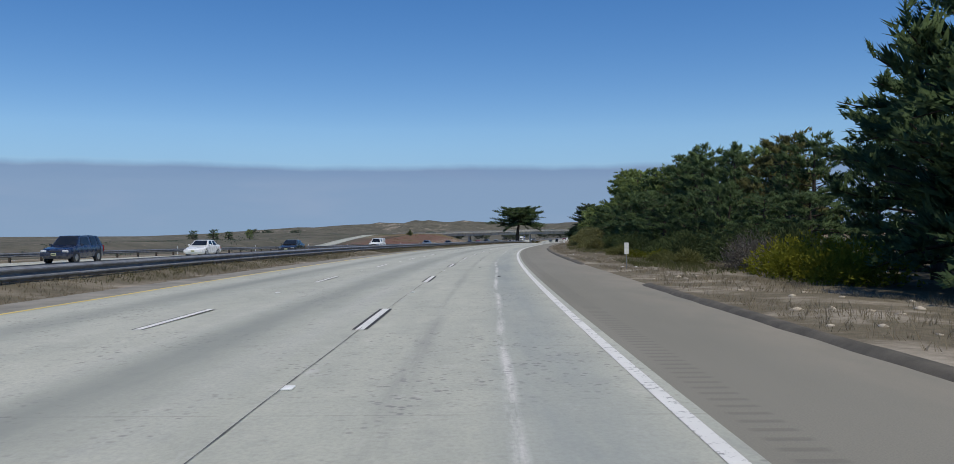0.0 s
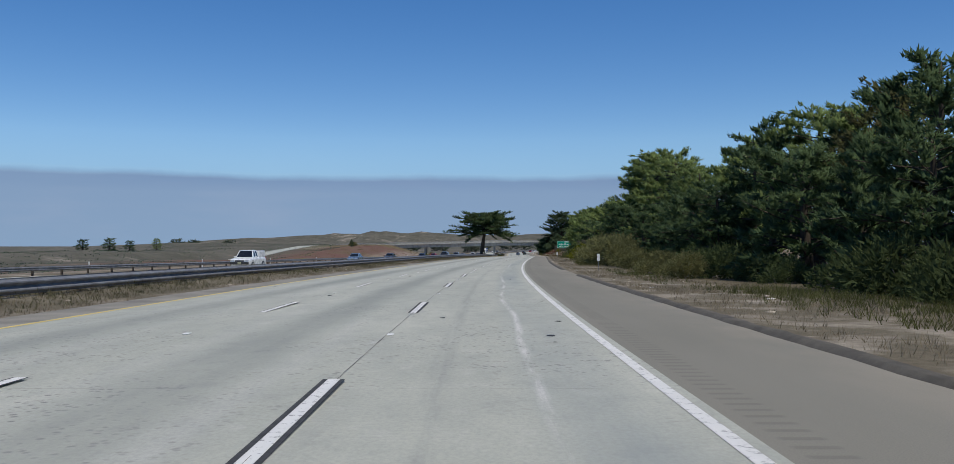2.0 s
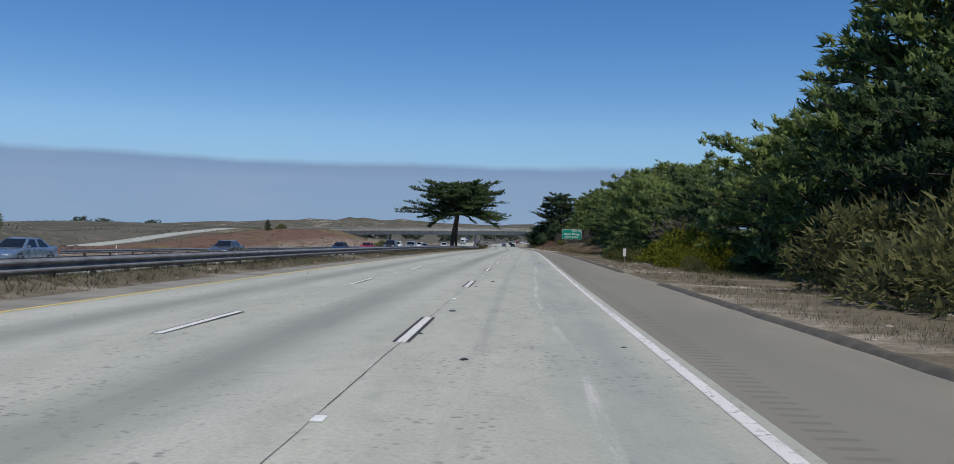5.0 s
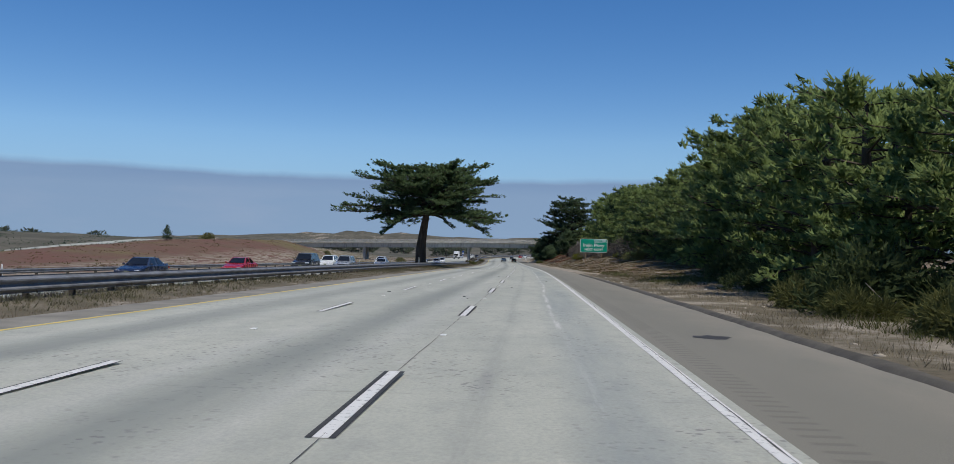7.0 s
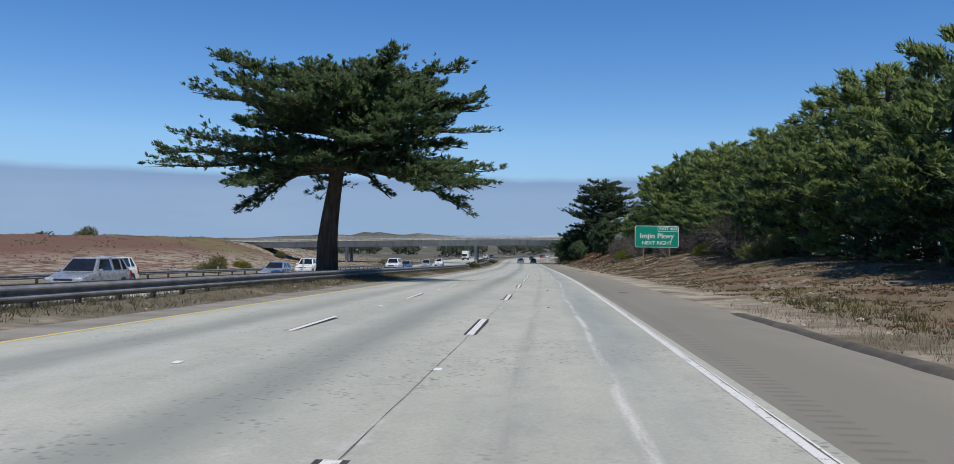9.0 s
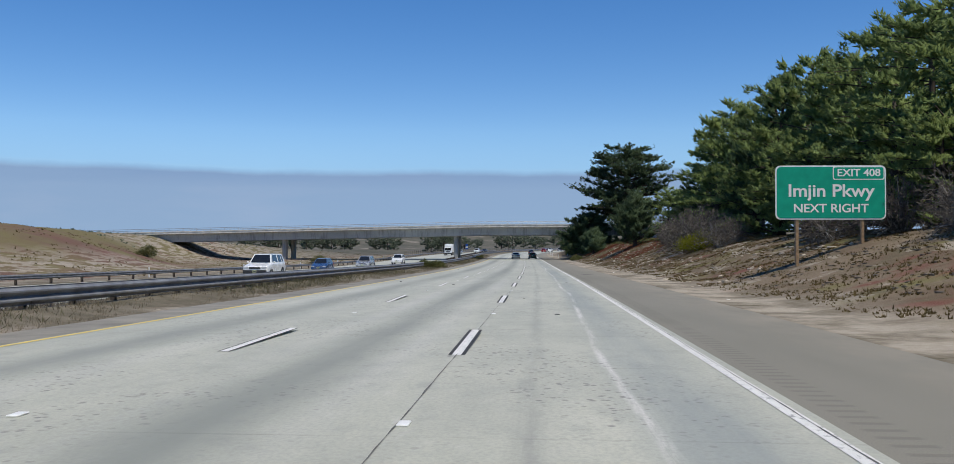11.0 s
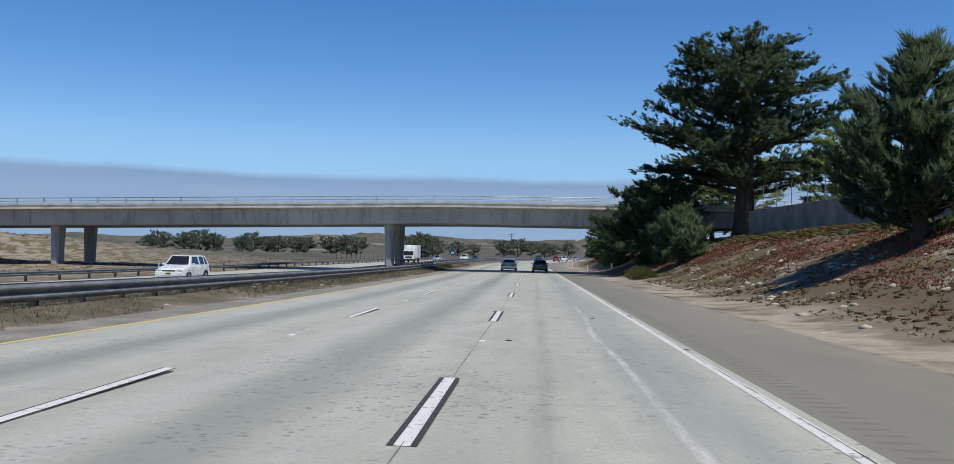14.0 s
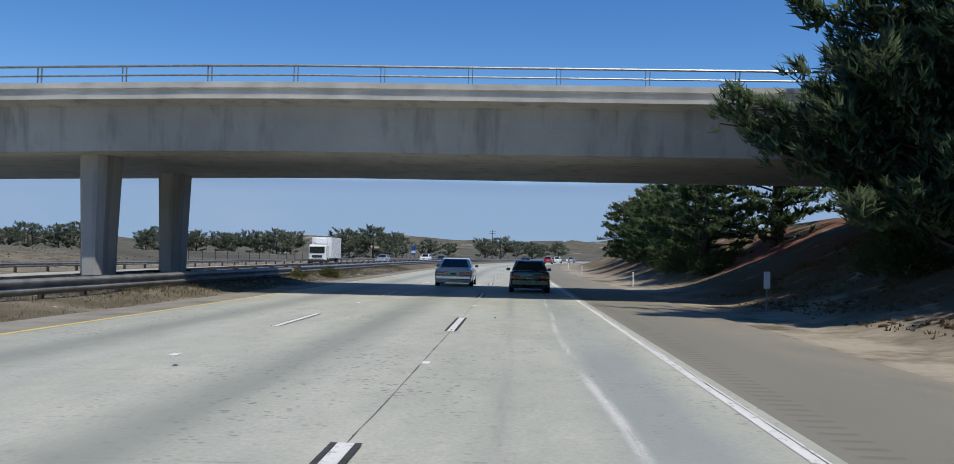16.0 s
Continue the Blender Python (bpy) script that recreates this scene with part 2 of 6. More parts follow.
    shade_soil = n.math("MULTIPLY", n.ramp(d, 10.0, 14.0), n.ramp(s, 300.0, 250.0))
    litter = n.mix(n.ramp(fine, 0.3, 0.7), (0.06, 0.05, 0.03), (0.13, 0.105, 0.06))
    col = n.mix(n.math("MULTIPLY", shade_soil, 0.85), col, litter)
    col = n.mix(n.ramp(grit, 0.35, 0.7, 0.0, 0.35), col, (0.12, 0.1, 0.07))
    n.bump(n.math("ADD", fine, n.math("MULTIPLY", grit, 0.4)), 0.5, 0.12)
    return n.out(col, 0.95, 0.0, 0.1)


def leaf_material(name, a, b, dry=None):
    n = Nodes(name)
    geo = n.node("ShaderNodeNewGeometry").outputs["Random Per Island"]
    info = n.node("ShaderNodeObjectInfo").outputs["Random"]
    patch = n.noise(0.45, 3.0)
    grain = n.noise(9.0, 4.0, 0.7)
    col = n.mix(n.ramp(geo, 0.0, 1.0, 0.18, 0.82), a, b)
    col = n.mix(n.ramp(grain, 0.45, 0.65, 0.0, 0.6), col, tuple(c * 0.4 for c in a))
    n.bump(grain, 0.5, 0.1)
    col = n.mix(n.ramp(patch, 0.4, 0.65, 0.0, 0.55), col, tuple(c * 0.55 for c in a))
    if dry:
        col = n.mix(n.ramp(n.noise(0.8, 3.0, 0.6, None, None, 4.0), 0.62, 0.74, 0.0, 0.55), col, dry)
    col = n.mix(n.math("MULTIPLY", info, 0.35), col, tuple(c * 1.25 for c in b))
    n.out(col, 0.75, 0.0, 0.1)
    tr = n.node("ShaderNodeBsdfTranslucent")
    n.link(col, tr.inputs[0])
    mx = n.node("ShaderNodeMixShader")
    mx.inputs[0].default_value = 0.42
    n.link(n.b.outputs[0], mx.inputs[1])
    n.link(tr.outputs[0], mx.inputs[2])
    n.link(mx.outputs[0], n.t.nodes["Material Output"].inputs[0])
    return n.m


def bark_material(name, colour):
    n = Nodes(name)
    ridge = n.noise(6.0, 5.0, 0.65, (1, 1, 0.12))
    fine = n.noise(30.0, 3.0)
    col = n.mix(n.ramp(ridge, 0.35, 0.65), tuple(c * 0.45 for c in colour), colour)
    col = n.mix(n.ramp(n.noise(0.8), 0.5, 0.7, 0.0, 0.5), col, tuple(c * 1.4 for c in colour))
    n.bump(n.math("ADD", ridge, n.math("MULTIPLY", fine, 0.2)), 0.8, 0.05)
    return n.out(col, 0.95, 0.0, 0.1)


def bridge_concrete():
    n = Nodes("bridge_concrete")
    big = n.noise(0.35, 5.0)
    streak = n.noise(1.0, 5.0, 0.6, (1.6, 1.6, 0.12))
    fine = n.noise(25.0, 4.0)
    col = n.mix(n.ramp(big, 0.3, 0.7), (0.34, 0.336, 0.318), (0.465, 0.455, 0.425))
    col = n.mix(n.ramp(streak, 0.52, 0.7, 0.0, 0.55), col, (0.14, 0.137, 0.13))
    col = n.mix(n.ramp(n.noise(0.5, 4.0, 0.6, (2, 2, 0.2), None, 5.0), 0.6, 0.72, 0.0, 0.5), col, (0.46, 0.45, 0.42))
    col = n.mix(n.ramp(fine, 0.35, 0.7, 0.0, 0.3), col, (0.2, 0.195, 0.185))
    n.bump(n.math("ADD", fine, streak), 0.3, 0.01)
    return n.out(col, 0.88, 0.0, 0.2)


def paint_marking(name, colour, wear):
    n = Nodes(name)
    chips = n.noise(9.0, 6.0, 0.7)
    col = n.mix(n.ramp(n.noise(1.5, 4.0), 0.3, 0.7, 0.0, 0.35), colour, tuple(c * 0.72 for c in colour))
    col = n.mix(n.ramp(chips, wear, wear + 0.06), col, (0.3, 0.3, 0.28))
    n.bump(chips, 0.2, 0.003)
    return n.out(col, 0.7, 0.0, 0.3)


def car_paint(name, colour, metal=0.0):
    n = Nodes(name)
    dust = n.noise(2.5, 4.0)
    col = n.mix(n.ramp(dust, 0.45, 0.75, 0.0, 0.12), colour, (0.42, 0.38, 0.32))
    n.out(col, n.ramp(dust, 0.3, 0.8, 0.22, 0.36), metal)
    n.b.inputs["Coat Weight"].default_value = 0.6
    n.b.inputs["Coat Roughness"].default_value = 0.08
    return n.m


def glow_free_glass(name, colour):
    n = Nodes(name)
    film = n.noise(3.0, 4.0)
    n.out(n.mix(n.ramp(film, 0.4, 0.8, 0.0, 0.15), colour, (0.09, 0.09, 0.085)), 0.06, 0.0, 0.6)
    return n.m


MAT = {
    "concrete_road": road_concrete(),
    "asphalt": shoulder_asphalt(),
    "ground": ground_material(),
    "inner_asphalt": worn("sandy_inner_asphalt", (0.25, 0.232, 0.19), 0.95, vary=0.3, scale=0.8, grain=40.0, bump=0.3),
    "white_line": paint_marking("white_line_paint", (0.7, 0.69, 0.65), 0.56),
    "yellow_line": paint_marking("yellow_line_paint", (0.72, 0.56, 0.14), 0.58),
    "black_line": worn("black_line_paint", (0.05, 0.049, 0.046), 0.85, vary=0.4, scale=6),
    "tar": worn("tar_seal", (0.045, 0.043, 0.04), 0.8, vary=0.4, scale=4),
    "joint": worn("dirty_joint_filler", (0.13, 0.127, 0.115), 0.9, vary=0.4, scale=4),
    "dike": worn("asphalt_dike", (0.1, 0.088, 0.068), 0.95, vary=0.35, scale=2, grain=40, bump=0.5),
    "bridge": bridge_concrete(),
    # paler than the deck concrete: the parapet's sunlit look is put into its colour
    "parapet": worn("sunlit_parapet_concrete", (0.55, 0.53, 0.48), 0.88, vary=0.25, scale=0.7, grain=20.0),
    "galvanised": worn("galvanised_steel", (0.25, 0.253, 0.258), 0.5, 0.25, vary=0.35, scale=2.0, bump=0.05),
    "timber": worn("weathered_timber_post", (0.075, 0.06, 0.045), 0.9, vary=0.4, scale=8),
    "sign_timber": worn("brown_sign_timber", (0.3, 0.2, 0.115), 0.85, vary=0.3, scale=6),
    "white_post": worn("white_plastic_post", (0.78, 0.78, 0.75), 0.55, vary=0.12, scale=6),
    "steel": worn("grey_steel", (0.3, 0.31, 0.31), 0.5, 0.7, vary=0.25, scale=5),
    "sign_green": worn("sign_green_sheeting", (0.006, 0.33, 0.215), 0.6, vary=0.12, scale=2, bump=0.0, spec=0.2),
    "sign_white": worn("sign_white_sheeting", (0.82, 0.84, 0.82), 0.45, vary=0.06, scale=4, bump=0.0),
    "bark": bark_material("cypress_bark", (0.09, 0.074, 0.06)),
    "deadwood": bark_material("bleached_deadwood", (0.33, 0.31, 0.28)),
    "cypress": leaf_material("cypress_foliage", (0.155, 0.23, 0.082), (0.34, 0.42, 0.15), (0.31, 0.27, 0.13)),
    "cypress_dark": leaf_material("dark_cypress_foliage", (0.072, 0.12, 0.058), (0.165, 0.235, 0.105)),
    "cypress_deep": leaf_material("deep_green_cypress_foliage", (0.075, 0.116, 0.066), (0.165, 0.228, 0.12)),
    "cypress_olive": leaf_material("olive_cypress_foliage", (0.11, 0.118, 0.05), (0.22, 0.215, 0.09), (0.19, 0.145, 0.08)),
    # lighter and greyer green: the haze of distance is put into the leaf colour
    "hazed_foliage": leaf_material("hazed_cypress_foliage", (0.1, 0.128, 0.092), (0.18, 0.215, 0.15)),
    "sign_blue": worn("sign_blue_sheeting", (0.02, 0.09, 0.36), 0.4, vary=0.12, scale=2, bump=0.0),
    "scrub_dark": leaf_material("dark_scrub_foliage", (0.05, 0.07, 0.028), (0.11, 0.14, 0.055)),
    "shrub_yellow": leaf_material("yellow_green_shrub", (0.11, 0.13, 0.015), (0.25, 0.245, 0.03)),
    "shrub_olive": leaf_material("olive_shrub", (0.135, 0.138, 0.055), (0.245, 0.238, 0.1)),
    "shrub_grey": leaf_material("grey_dry_shrub", (0.11, 0.095, 0.08), (0.2, 0.175, 0.15)),
    "dry_grass": leaf_material("dry_grass", (0.2, 0.165, 0.105), (0.36, 0.3, 0.2)),
    "weed_green": leaf_material("roadside_weed", (0.1, 0.11, 0.035), (0.2, 0.2, 0.075)),
    "weed_dull": leaf_material("dull_weed", (0.1, 0.098, 0.05), (0.185, 0.17, 0.095)),
    "iceplant_red": leaf_material("red_succulent", (0.18, 0.052, 0.036), (0.27, 0.1, 0.06)),
    "iceplant": leaf_material("rusty_succulent", (0.12, 0.07, 0.04), (0.16, 0.13, 0.05)),
    "cushion": leaf_material("succulent_cushion", (0.16, 0.08, 0.05), (0.19, 0.155, 0.06), (0.27, 0.08, 0.05)),
    "sandstone": worn("pale_sand_lump", (0.5, 0.43, 0.33), 0.95, vary=0.2, scale=3),
    "rubber": worn("tyre_rubber", (0.02, 0.02, 0.02), 0.85, vary=0.3, scale=8),
    "rim": worn("alloy_rim", (0.5, 0.5, 0.5), 0.3, 0.9, vary=0.2, scale=8, bump=0.0),
    "chrome": worn("chrome_trim", (0.62, 0.62, 0.62), 0.18, 1.0, vary=0.1, scale=6, bump=0.0),
    "glass": glow_free_glass("tinted_car_glass", (0.012, 0.014, 0.016)),
    "lamp_red": worn("red_lamp_lens", (0.3, 0.012, 0.015), 0.2, vary=0.2, scale=9, bump=0.0),
    "lamp_amber": worn("amber_lamp_lens", (0.6, 0.2, 0.02), 0.2, vary=0.2, scale=9, bump=0.0),
    "lamp_clear": worn("clear_lamp_lens", (0.62, 0.63, 0.64), 0.15, 0.2, vary=0.2, scale=9, bump=0.0),
    "plate": worn("number_plate", (0.5, 0.5, 0.3), 0.5, vary=0.1, scale=9, bump=0.0),
    "plate_bar": worn("number_plate_bar", (0.03, 0.05, 0.04), 0.5, vary=0.1, scale=9, bump=0.0),
    "black_plastic": worn("black_plastic", (0.025, 0.025, 0.026), 0.6, vary=0.3, scale=6),
    "litter": worn("pale_litter", (0.72, 0.7, 0.64), 0.7, vary=0.2, scale=10),
    "wall": worn("stained_wall_concrete", (0.2, 0.19, 0.165), 0.9, vary=0.45, scale=0.6, grain=12.0),
}


# ---------------------------------------------------------------- geometry helpers
# The highway's reference line (the lane line beside the camera's lane), from curvature and grade along its length.
STEP = 2.0
ALONG = np.arange(-400.0, 3200.0, STEP)
CURVE_AT = [-60, 0, 60, 120, 180, 240, 300, 360, 420, 480, 540, 580, 620, 900, 960]
CURVE = [0.67, 0.67, 0.70, 0.78, 0.29, -0.01, -0.16, -0.18, -0.16, -0.12, -0.17, 0.2, 1.0, 1.0, 0.0]
GRADE_AT = [-60, 0, 60, 120, 180, 240, 300, 360, 420, 480, 540, 600]
GRADE = [-0.30, -0.30, -0.50, -0.74, -0.46, -0.80, -1.03, -1.32, -1.24, -0.67, -0.18, 0.0]
_kap = np.interp(ALONG, CURVE_AT, CURVE) * 1e-3
_kap[ALONG < -70] = 0
HEAD = np.cumsum(_kap) * STEP
HEAD -= np.interp(240, ALONG, HEAD)
_gr = np.interp(ALONG, GRADE_AT, GRADE) * 1e-2
LINE_X = np.cumsum(np.sin(HEAD)) * STEP
LINE_Y = np.cumsum(np.cos(HEAD)) * STEP
LINE_Z = np.cumsum(_gr) * STEP
for _a in (LINE_X, LINE_Y, LINE_Z):
    _a -= np.interp(0, ALONG, _a)


def at_np(s, d, z):
    th = np.interp(s, ALONG, HEAD)
    return np.stack([np.interp(s, ALONG, LINE_X) + d * np.cos(th), np.interp(s, ALONG, LINE_Y) - d * np.sin(th), np.interp(s, ALONG, LINE_Z) + z], -1)


def at(s, d, z=0.0):
    """The world place s metres along the highway, d to the right of its line, z over the road."""
    return Vector(at_np(np.float64(s), np.float64(d), np.float64(z)).tolist())


def stand(s, d, z=0.0, turn=0.0):
    """A pose there, whose y axis runs along the highway."""
    th = float(np.interp(s, ALONG, HEAD))
    return Matrix.Translation(at(s, d, z)) @ Matrix.Rotation(-th + radians(turn), 4, "Z")


def smooth(x, a, b):
    t = np.clip((np.asarray(x, float) - a) / (b - a), 0, 1)
    return t * t * (3 - 2 * t)


def wav(s, d):
    """Gentle unevenness made of a few sines."""
    return (np.sin(s * 0.11 + d * 0.07) + np.sin(s * 0.043 - d * 0.13 + 1.3) + 0.6 * np.sin(s * 0.31 + d * 0.23 + 0.4) + 0.5 * np.sin(d * 0.41 - s * 0.19)) / 3.1


# level of the oncoming carriageway over ours
OPP_AT = [0, 60, 163, 220, 276, 350, 400, 470, 510, 560, 620]
OPP = [0.0, 0.0, -0.28, -0.42, -0.5, -0.32, -0.26, -0.38, -0.3, -0.05, 0.0]


def opp(s):
    return np.interp(s, OPP_AT, OPP)


BANK_R_AT = [-100, 230, 290, 330, 400, 440, 535, 600, 680, 760, 900]
BANK_R = [-0.3, -0.2, 0.6, 1.3, 2.8, 3.7, 4.1, 4.4, 3.0, 1.0, 0.5]
BANK_L_AT = [-100, 150, 230, 300, 326, 342, 363, 384, 430, 470, 522, 532, 545, 565, 590, 630, 760, 900]
BANK_L = [-1.6, -1.8, -1.5, -0.8, 0.3, 1.4, 2.6, 3.6, 4.8, 5.4, 5.4, 5.0, 4.2, 4.4, 3.4, 1.3, 0.7, 0.9]
FOOT_L_AT = [-100, 400, 450, 487, 500, 522, 560, 600, 680, 900]
FOOT_L = [-31.5, -31.5, -37, -50, -57, -70, -68, -52, -40, -40]
WIDE_L_AT = [300, 380, 430, 500, 520, 560, 600]
WIDE_L = [34, 30, 27, 22, 15, 15, 24]
# line and height of the slip road on the left bank
RAMP_S = [330, 350, 385, 400, 422, 460, 500, 534]
RAMP_D = [-101, -101, -100, -100, -100, -98, -97, -97]
RAMP_Z = [-3.2, -2.2, -0.2, 0.9, 2.4, 4.6, 5.4, 5.5]
# dunes and far ridges: place in the world, height and spread
HILLS = [(-560, 2150, 20, 170), (-400, 2250, 23, 150), (-250, 2200, 17, 150), (-60, 2250, 20, 180), (130, 2300, 17, 170), (330, 2200, 20, 200), (-760, 2000, 14, 180), (620, 2200, 21, 260), (-240, 900, 6, 60), (-170, 1050, 7, 70),
         (-330, 1000, 8, 90), (-290, 760, 4, 60), (-200, 640, 3, 45), (-180, 480, 2, 45), (-90, 1150, 6, 70), (60, 1250, 6, 70)]


def ground_height(s, d):
    """Height of the ground over the road's level at (s, d)."""
    s, d = np.broadcast_arrays(np.asarray(s, float), np.asarray(d, float))
    z = np.zeros(s.shape)
    right = np.interp(s, BANK_R_AT, BANK_R) * smooth(d, 8.2, 20.5)
    right = right + 0.14 * wav(s * 3, d * 3) * smooth(d, 7.4, 9.5) + 0.5 * wav(s, d) * smooth(d, 12, 30)
    foot = np.interp(s, FOOT_L_AT, FOOT_L)
    up = smooth(-d, -foot, -foot + np.interp(s, WIDE_L_AT, WIDE_L))
    low = opp(s) * smooth(-d, 9.5, 15.0)
    left = low * (1 - up) + np.interp(s, BANK_L_AT, BANK_L) * up + (0.22 * wav(s * 1.7, d * 1.7) + 0.25 * wav(s, d)) * smooth(-d, 36, 60)
    # seaward of its crest the bank falls to the slip road, and low dunes lie beyond that
    back = smooth(-d, 62, 92) * smooth(s, 290, 335) * smooth(s, 580, 540)
    left = left * (1 - back) + np.interp(s, RAMP_S, RAMP_Z) * back
    dune = smooth(-d, 105, 124) * smooth(s, 60, 160) * smooth(s, 560, 500)
    left = left * (1 - dune) + (np.interp(s, [0, 150, 300, 400, 460], [-0.5, 0.2, 1.2, 2.3, 4.6]) + 0.5 * wav(s, d)) * dune
    left = left - 17.0 * smooth(-d, np.interp(s, [100, 250, 420], [70, 125, 150]), 330) * smooth(s, 900, 560)
    left = left + 0.07 * wav(s * 4, d * 4) * smooth(-d, 9.0, 10.0) * smooth(-d, 15.4, 14.4) + 0.27 * smooth(-d, 9.2, 11.4) * smooth(-d, 15.0, 13.6)
    # the bench of the slip road
    near = (1 - smooth(np.abs(d - np.interp(s, RAMP_S, RAMP_D)), 4.5, 9.0)) * smooth(s, 325, 345) * smooth(s, 560, 535)
    left = left * (1 - near) + np.interp(s, RAMP_S, RAMP_Z) * near
    z = np.where(d > 0, right, left)
    place = at_np(s, d, 0.0 * s)
    for hx, hy, hh, hr in HILLS:
        z = z + hh * np.exp(-(((place[..., 0] - hx) / hr) ** 2 + ((place[..., 1] - hy) / hr) ** 2)) * (1 + 0.3 * wav(s * 0.45, d * 0.45) + 0.07 * wav(s * 1.1, d * 0.9)) * smooth(np.abs(d + 12), 26, 60)
    # the beds of the carriageways lie just under their slabs
    bed = ((d > -8.95) & (d < 6.95)) | ((d > -28.3) & (d < -15.2))
    return np.where(bed, np.where(d < -15, opp(s), 0.0) - 0.12, z - 0.03)


def mesh_of(name, verts, faces, uvs=None, smooth_shade=False):
    me = bpy.data.meshes.new(name)
    verts = np.asarray(verts, np.float32).reshape(-1, 3)
    faces = np.asarray(faces, np.int32)
    k = faces.shape[1]
    me.vertices.add(len(verts))
    me.vertices.foreach_set("co", verts.ravel())
    me.loops.add(faces.size)
    me.loops.foreach_set("vertex_index", faces.ravel())
    me.polygons.add(len(faces))
    me.polygons.foreach_set("loop_start", np.arange(0, faces.size, k, dtype=np.int32))
    me.polygons.foreach_set("use_smooth", np.full(len(faces), smooth_shade))
    if uvs is not None:
        layer = me.uv_layers.new(name="UVMap")
        layer.data.foreach_set("uv", np.asarray(uvs, np.float32)[faces.ravel()].ravel())
    me.update(calc_edges=True)
    return me


def from_bm(name, bm, smooth_shade=False):
    me = bpy.data.meshes.new(name)
    bm.normal_update()
    bm.to_mesh(me)
    bm.free()
    if smooth_shade:
        me.polygons.foreach_set("use_smooth", np.ones(len(me.polygons), bool))
    return me


def part(name, shape, material, parent=None, label="", m=None, shade=False):
    """One mesh object from a bmesh or mesh, under a thing or a part."""
    me = shape if isinstance(shape, bpy.types.Mesh) else from_bm(name, shape, shade)
    if material and not me.materials:
        me.materials.append(material)
    ob = new(name, me)
    if parent:
        ob.parent = parent
    if m is not None:
        ob.matrix_local = m
    if label:
        tagged(ob, label)
    return ob


def thing(name, label, category, group="", m=None, kind=""):
    ob = new(name)
    ob.empty_display_size = 0.3
    tagged(ob, label, category, group, kind)
    if m is not None:
        ob.matrix_world = m
    return ob


def add_box(bm, c, size, bevel=0.0, m=None):
    r = bmesh.ops.create_cube(bm, size=1.0)
    vs = r["verts"]
    bmesh.ops.scale(bm, vec=size, verts=vs)
    if bevel:
        es = list({e for v in vs for e in v.link_edges})
        b = bmesh.ops.bevel(bm, geom=es, offset=bevel, segments=1, affect="EDGES", profile=0.5)
        vs = list({v for f in b["faces"] for v in f.verts} | {v for v in vs if v.is_valid})
    bmesh.ops.translate(bm, vec=c, verts=vs)
    if m is not None:
        bmesh.ops.transform(bm, matrix=m, verts=vs)
    return vs


def add_tube(bm, pts, radii, sides=8, cap=True):
    """A tapered tube along points."""
    rings = []
    pts = [Vector(p) for p in pts]
    for i, p in enumerate(pts):
        t = (pts[min(i + 1, len(pts) - 1)] - pts[max(i - 1, 0)]).normalized()
        a = t.orthogonal().normalized()
        if abs(t.z) < 0.9:
            a = t.cross(Vector((0, 0, 1))).normalized()
        else:
            a = t.cross(Vector((0, 1, 0))).normalized()
        b = t.cross(a)
        rings.append([bm.verts.new(p + (a * math.cos(k * 2 * math.pi / sides) + b * math.sin(k * 2 * math.pi / sides)) * radii[i]) for k in range(sides)])
    for r0, r1 in zip(rings, rings[1:]):
        for k in range(sides):
            bm.faces.new((r0[k], r0[(k + 1) % sides], r1[(k + 1) % sides], r1[k]))
    if cap:
        bm.faces.new(rings[0][::-1])
        bm.faces.new(rings[-1])


def strip(name, d0, d1, s0, s1, z, material, step=2.0, thick=0.0, across=1):
    """A band laid along the highway, with uv in metres (d, s)."""
    ss = np.arange(s0, s1 + step * 0.5, step)
    ds = np.linspace(d0, d1, across + 1)
    S, D = np.meshgrid(ss, ds, indexing="ij")
    top = at_np(S.ravel(), D.ravel(), z(S.ravel()) if callable(z) else np.full(S.size, z))
    n, m_ = S.shape
    idx = np.arange(S.size).reshape(n, m_)
    f = np.stack([idx[:-1, :-1], idx[:-1, 1:], idx[1:, 1:], idx[1:, :-1]], -1).reshape(-1, 4)
    v, uv = top, np.stack([D.ravel(), S.ravel()], -1)
    if thick:
        low = top - np.array([0, 0, thick])
        o = len(top)
        v, uv = np.concatenate([top, low]), np.concatenate([uv, uv])
        for col, flip in ((0, False), (m_ - 1, True)):
            a, b = idx[:-1, col], idx[1:, col]
            q = np.stack([a, b, b + o, a + o], -1)
            f = np.concatenate([f, q[:, ::-1] if flip else q])
        for row, flip in ((0, True), (n - 1, False)):
            a, b = idx[row, :-1], idx[row, 1:]
            q = np.stack([a, b, b + o, a + o], -1)
            f = np.concatenate([f, q[:, ::-1] if flip else q])
    return part(name, mesh_of(name, v, f, uv), material)


# ---------------------------------------------------------------- the ground, the road, the sea and the distance
def spread(edges):
    """Grid lines from (start, step) pairs up to the last start."""
    out = []
    for (a, st), (b, _) in zip(edges, edges[1:]):
        out += list(np.arange(a, b - 1e-6, st))
    return np.array(out + [edges[-1][0]])


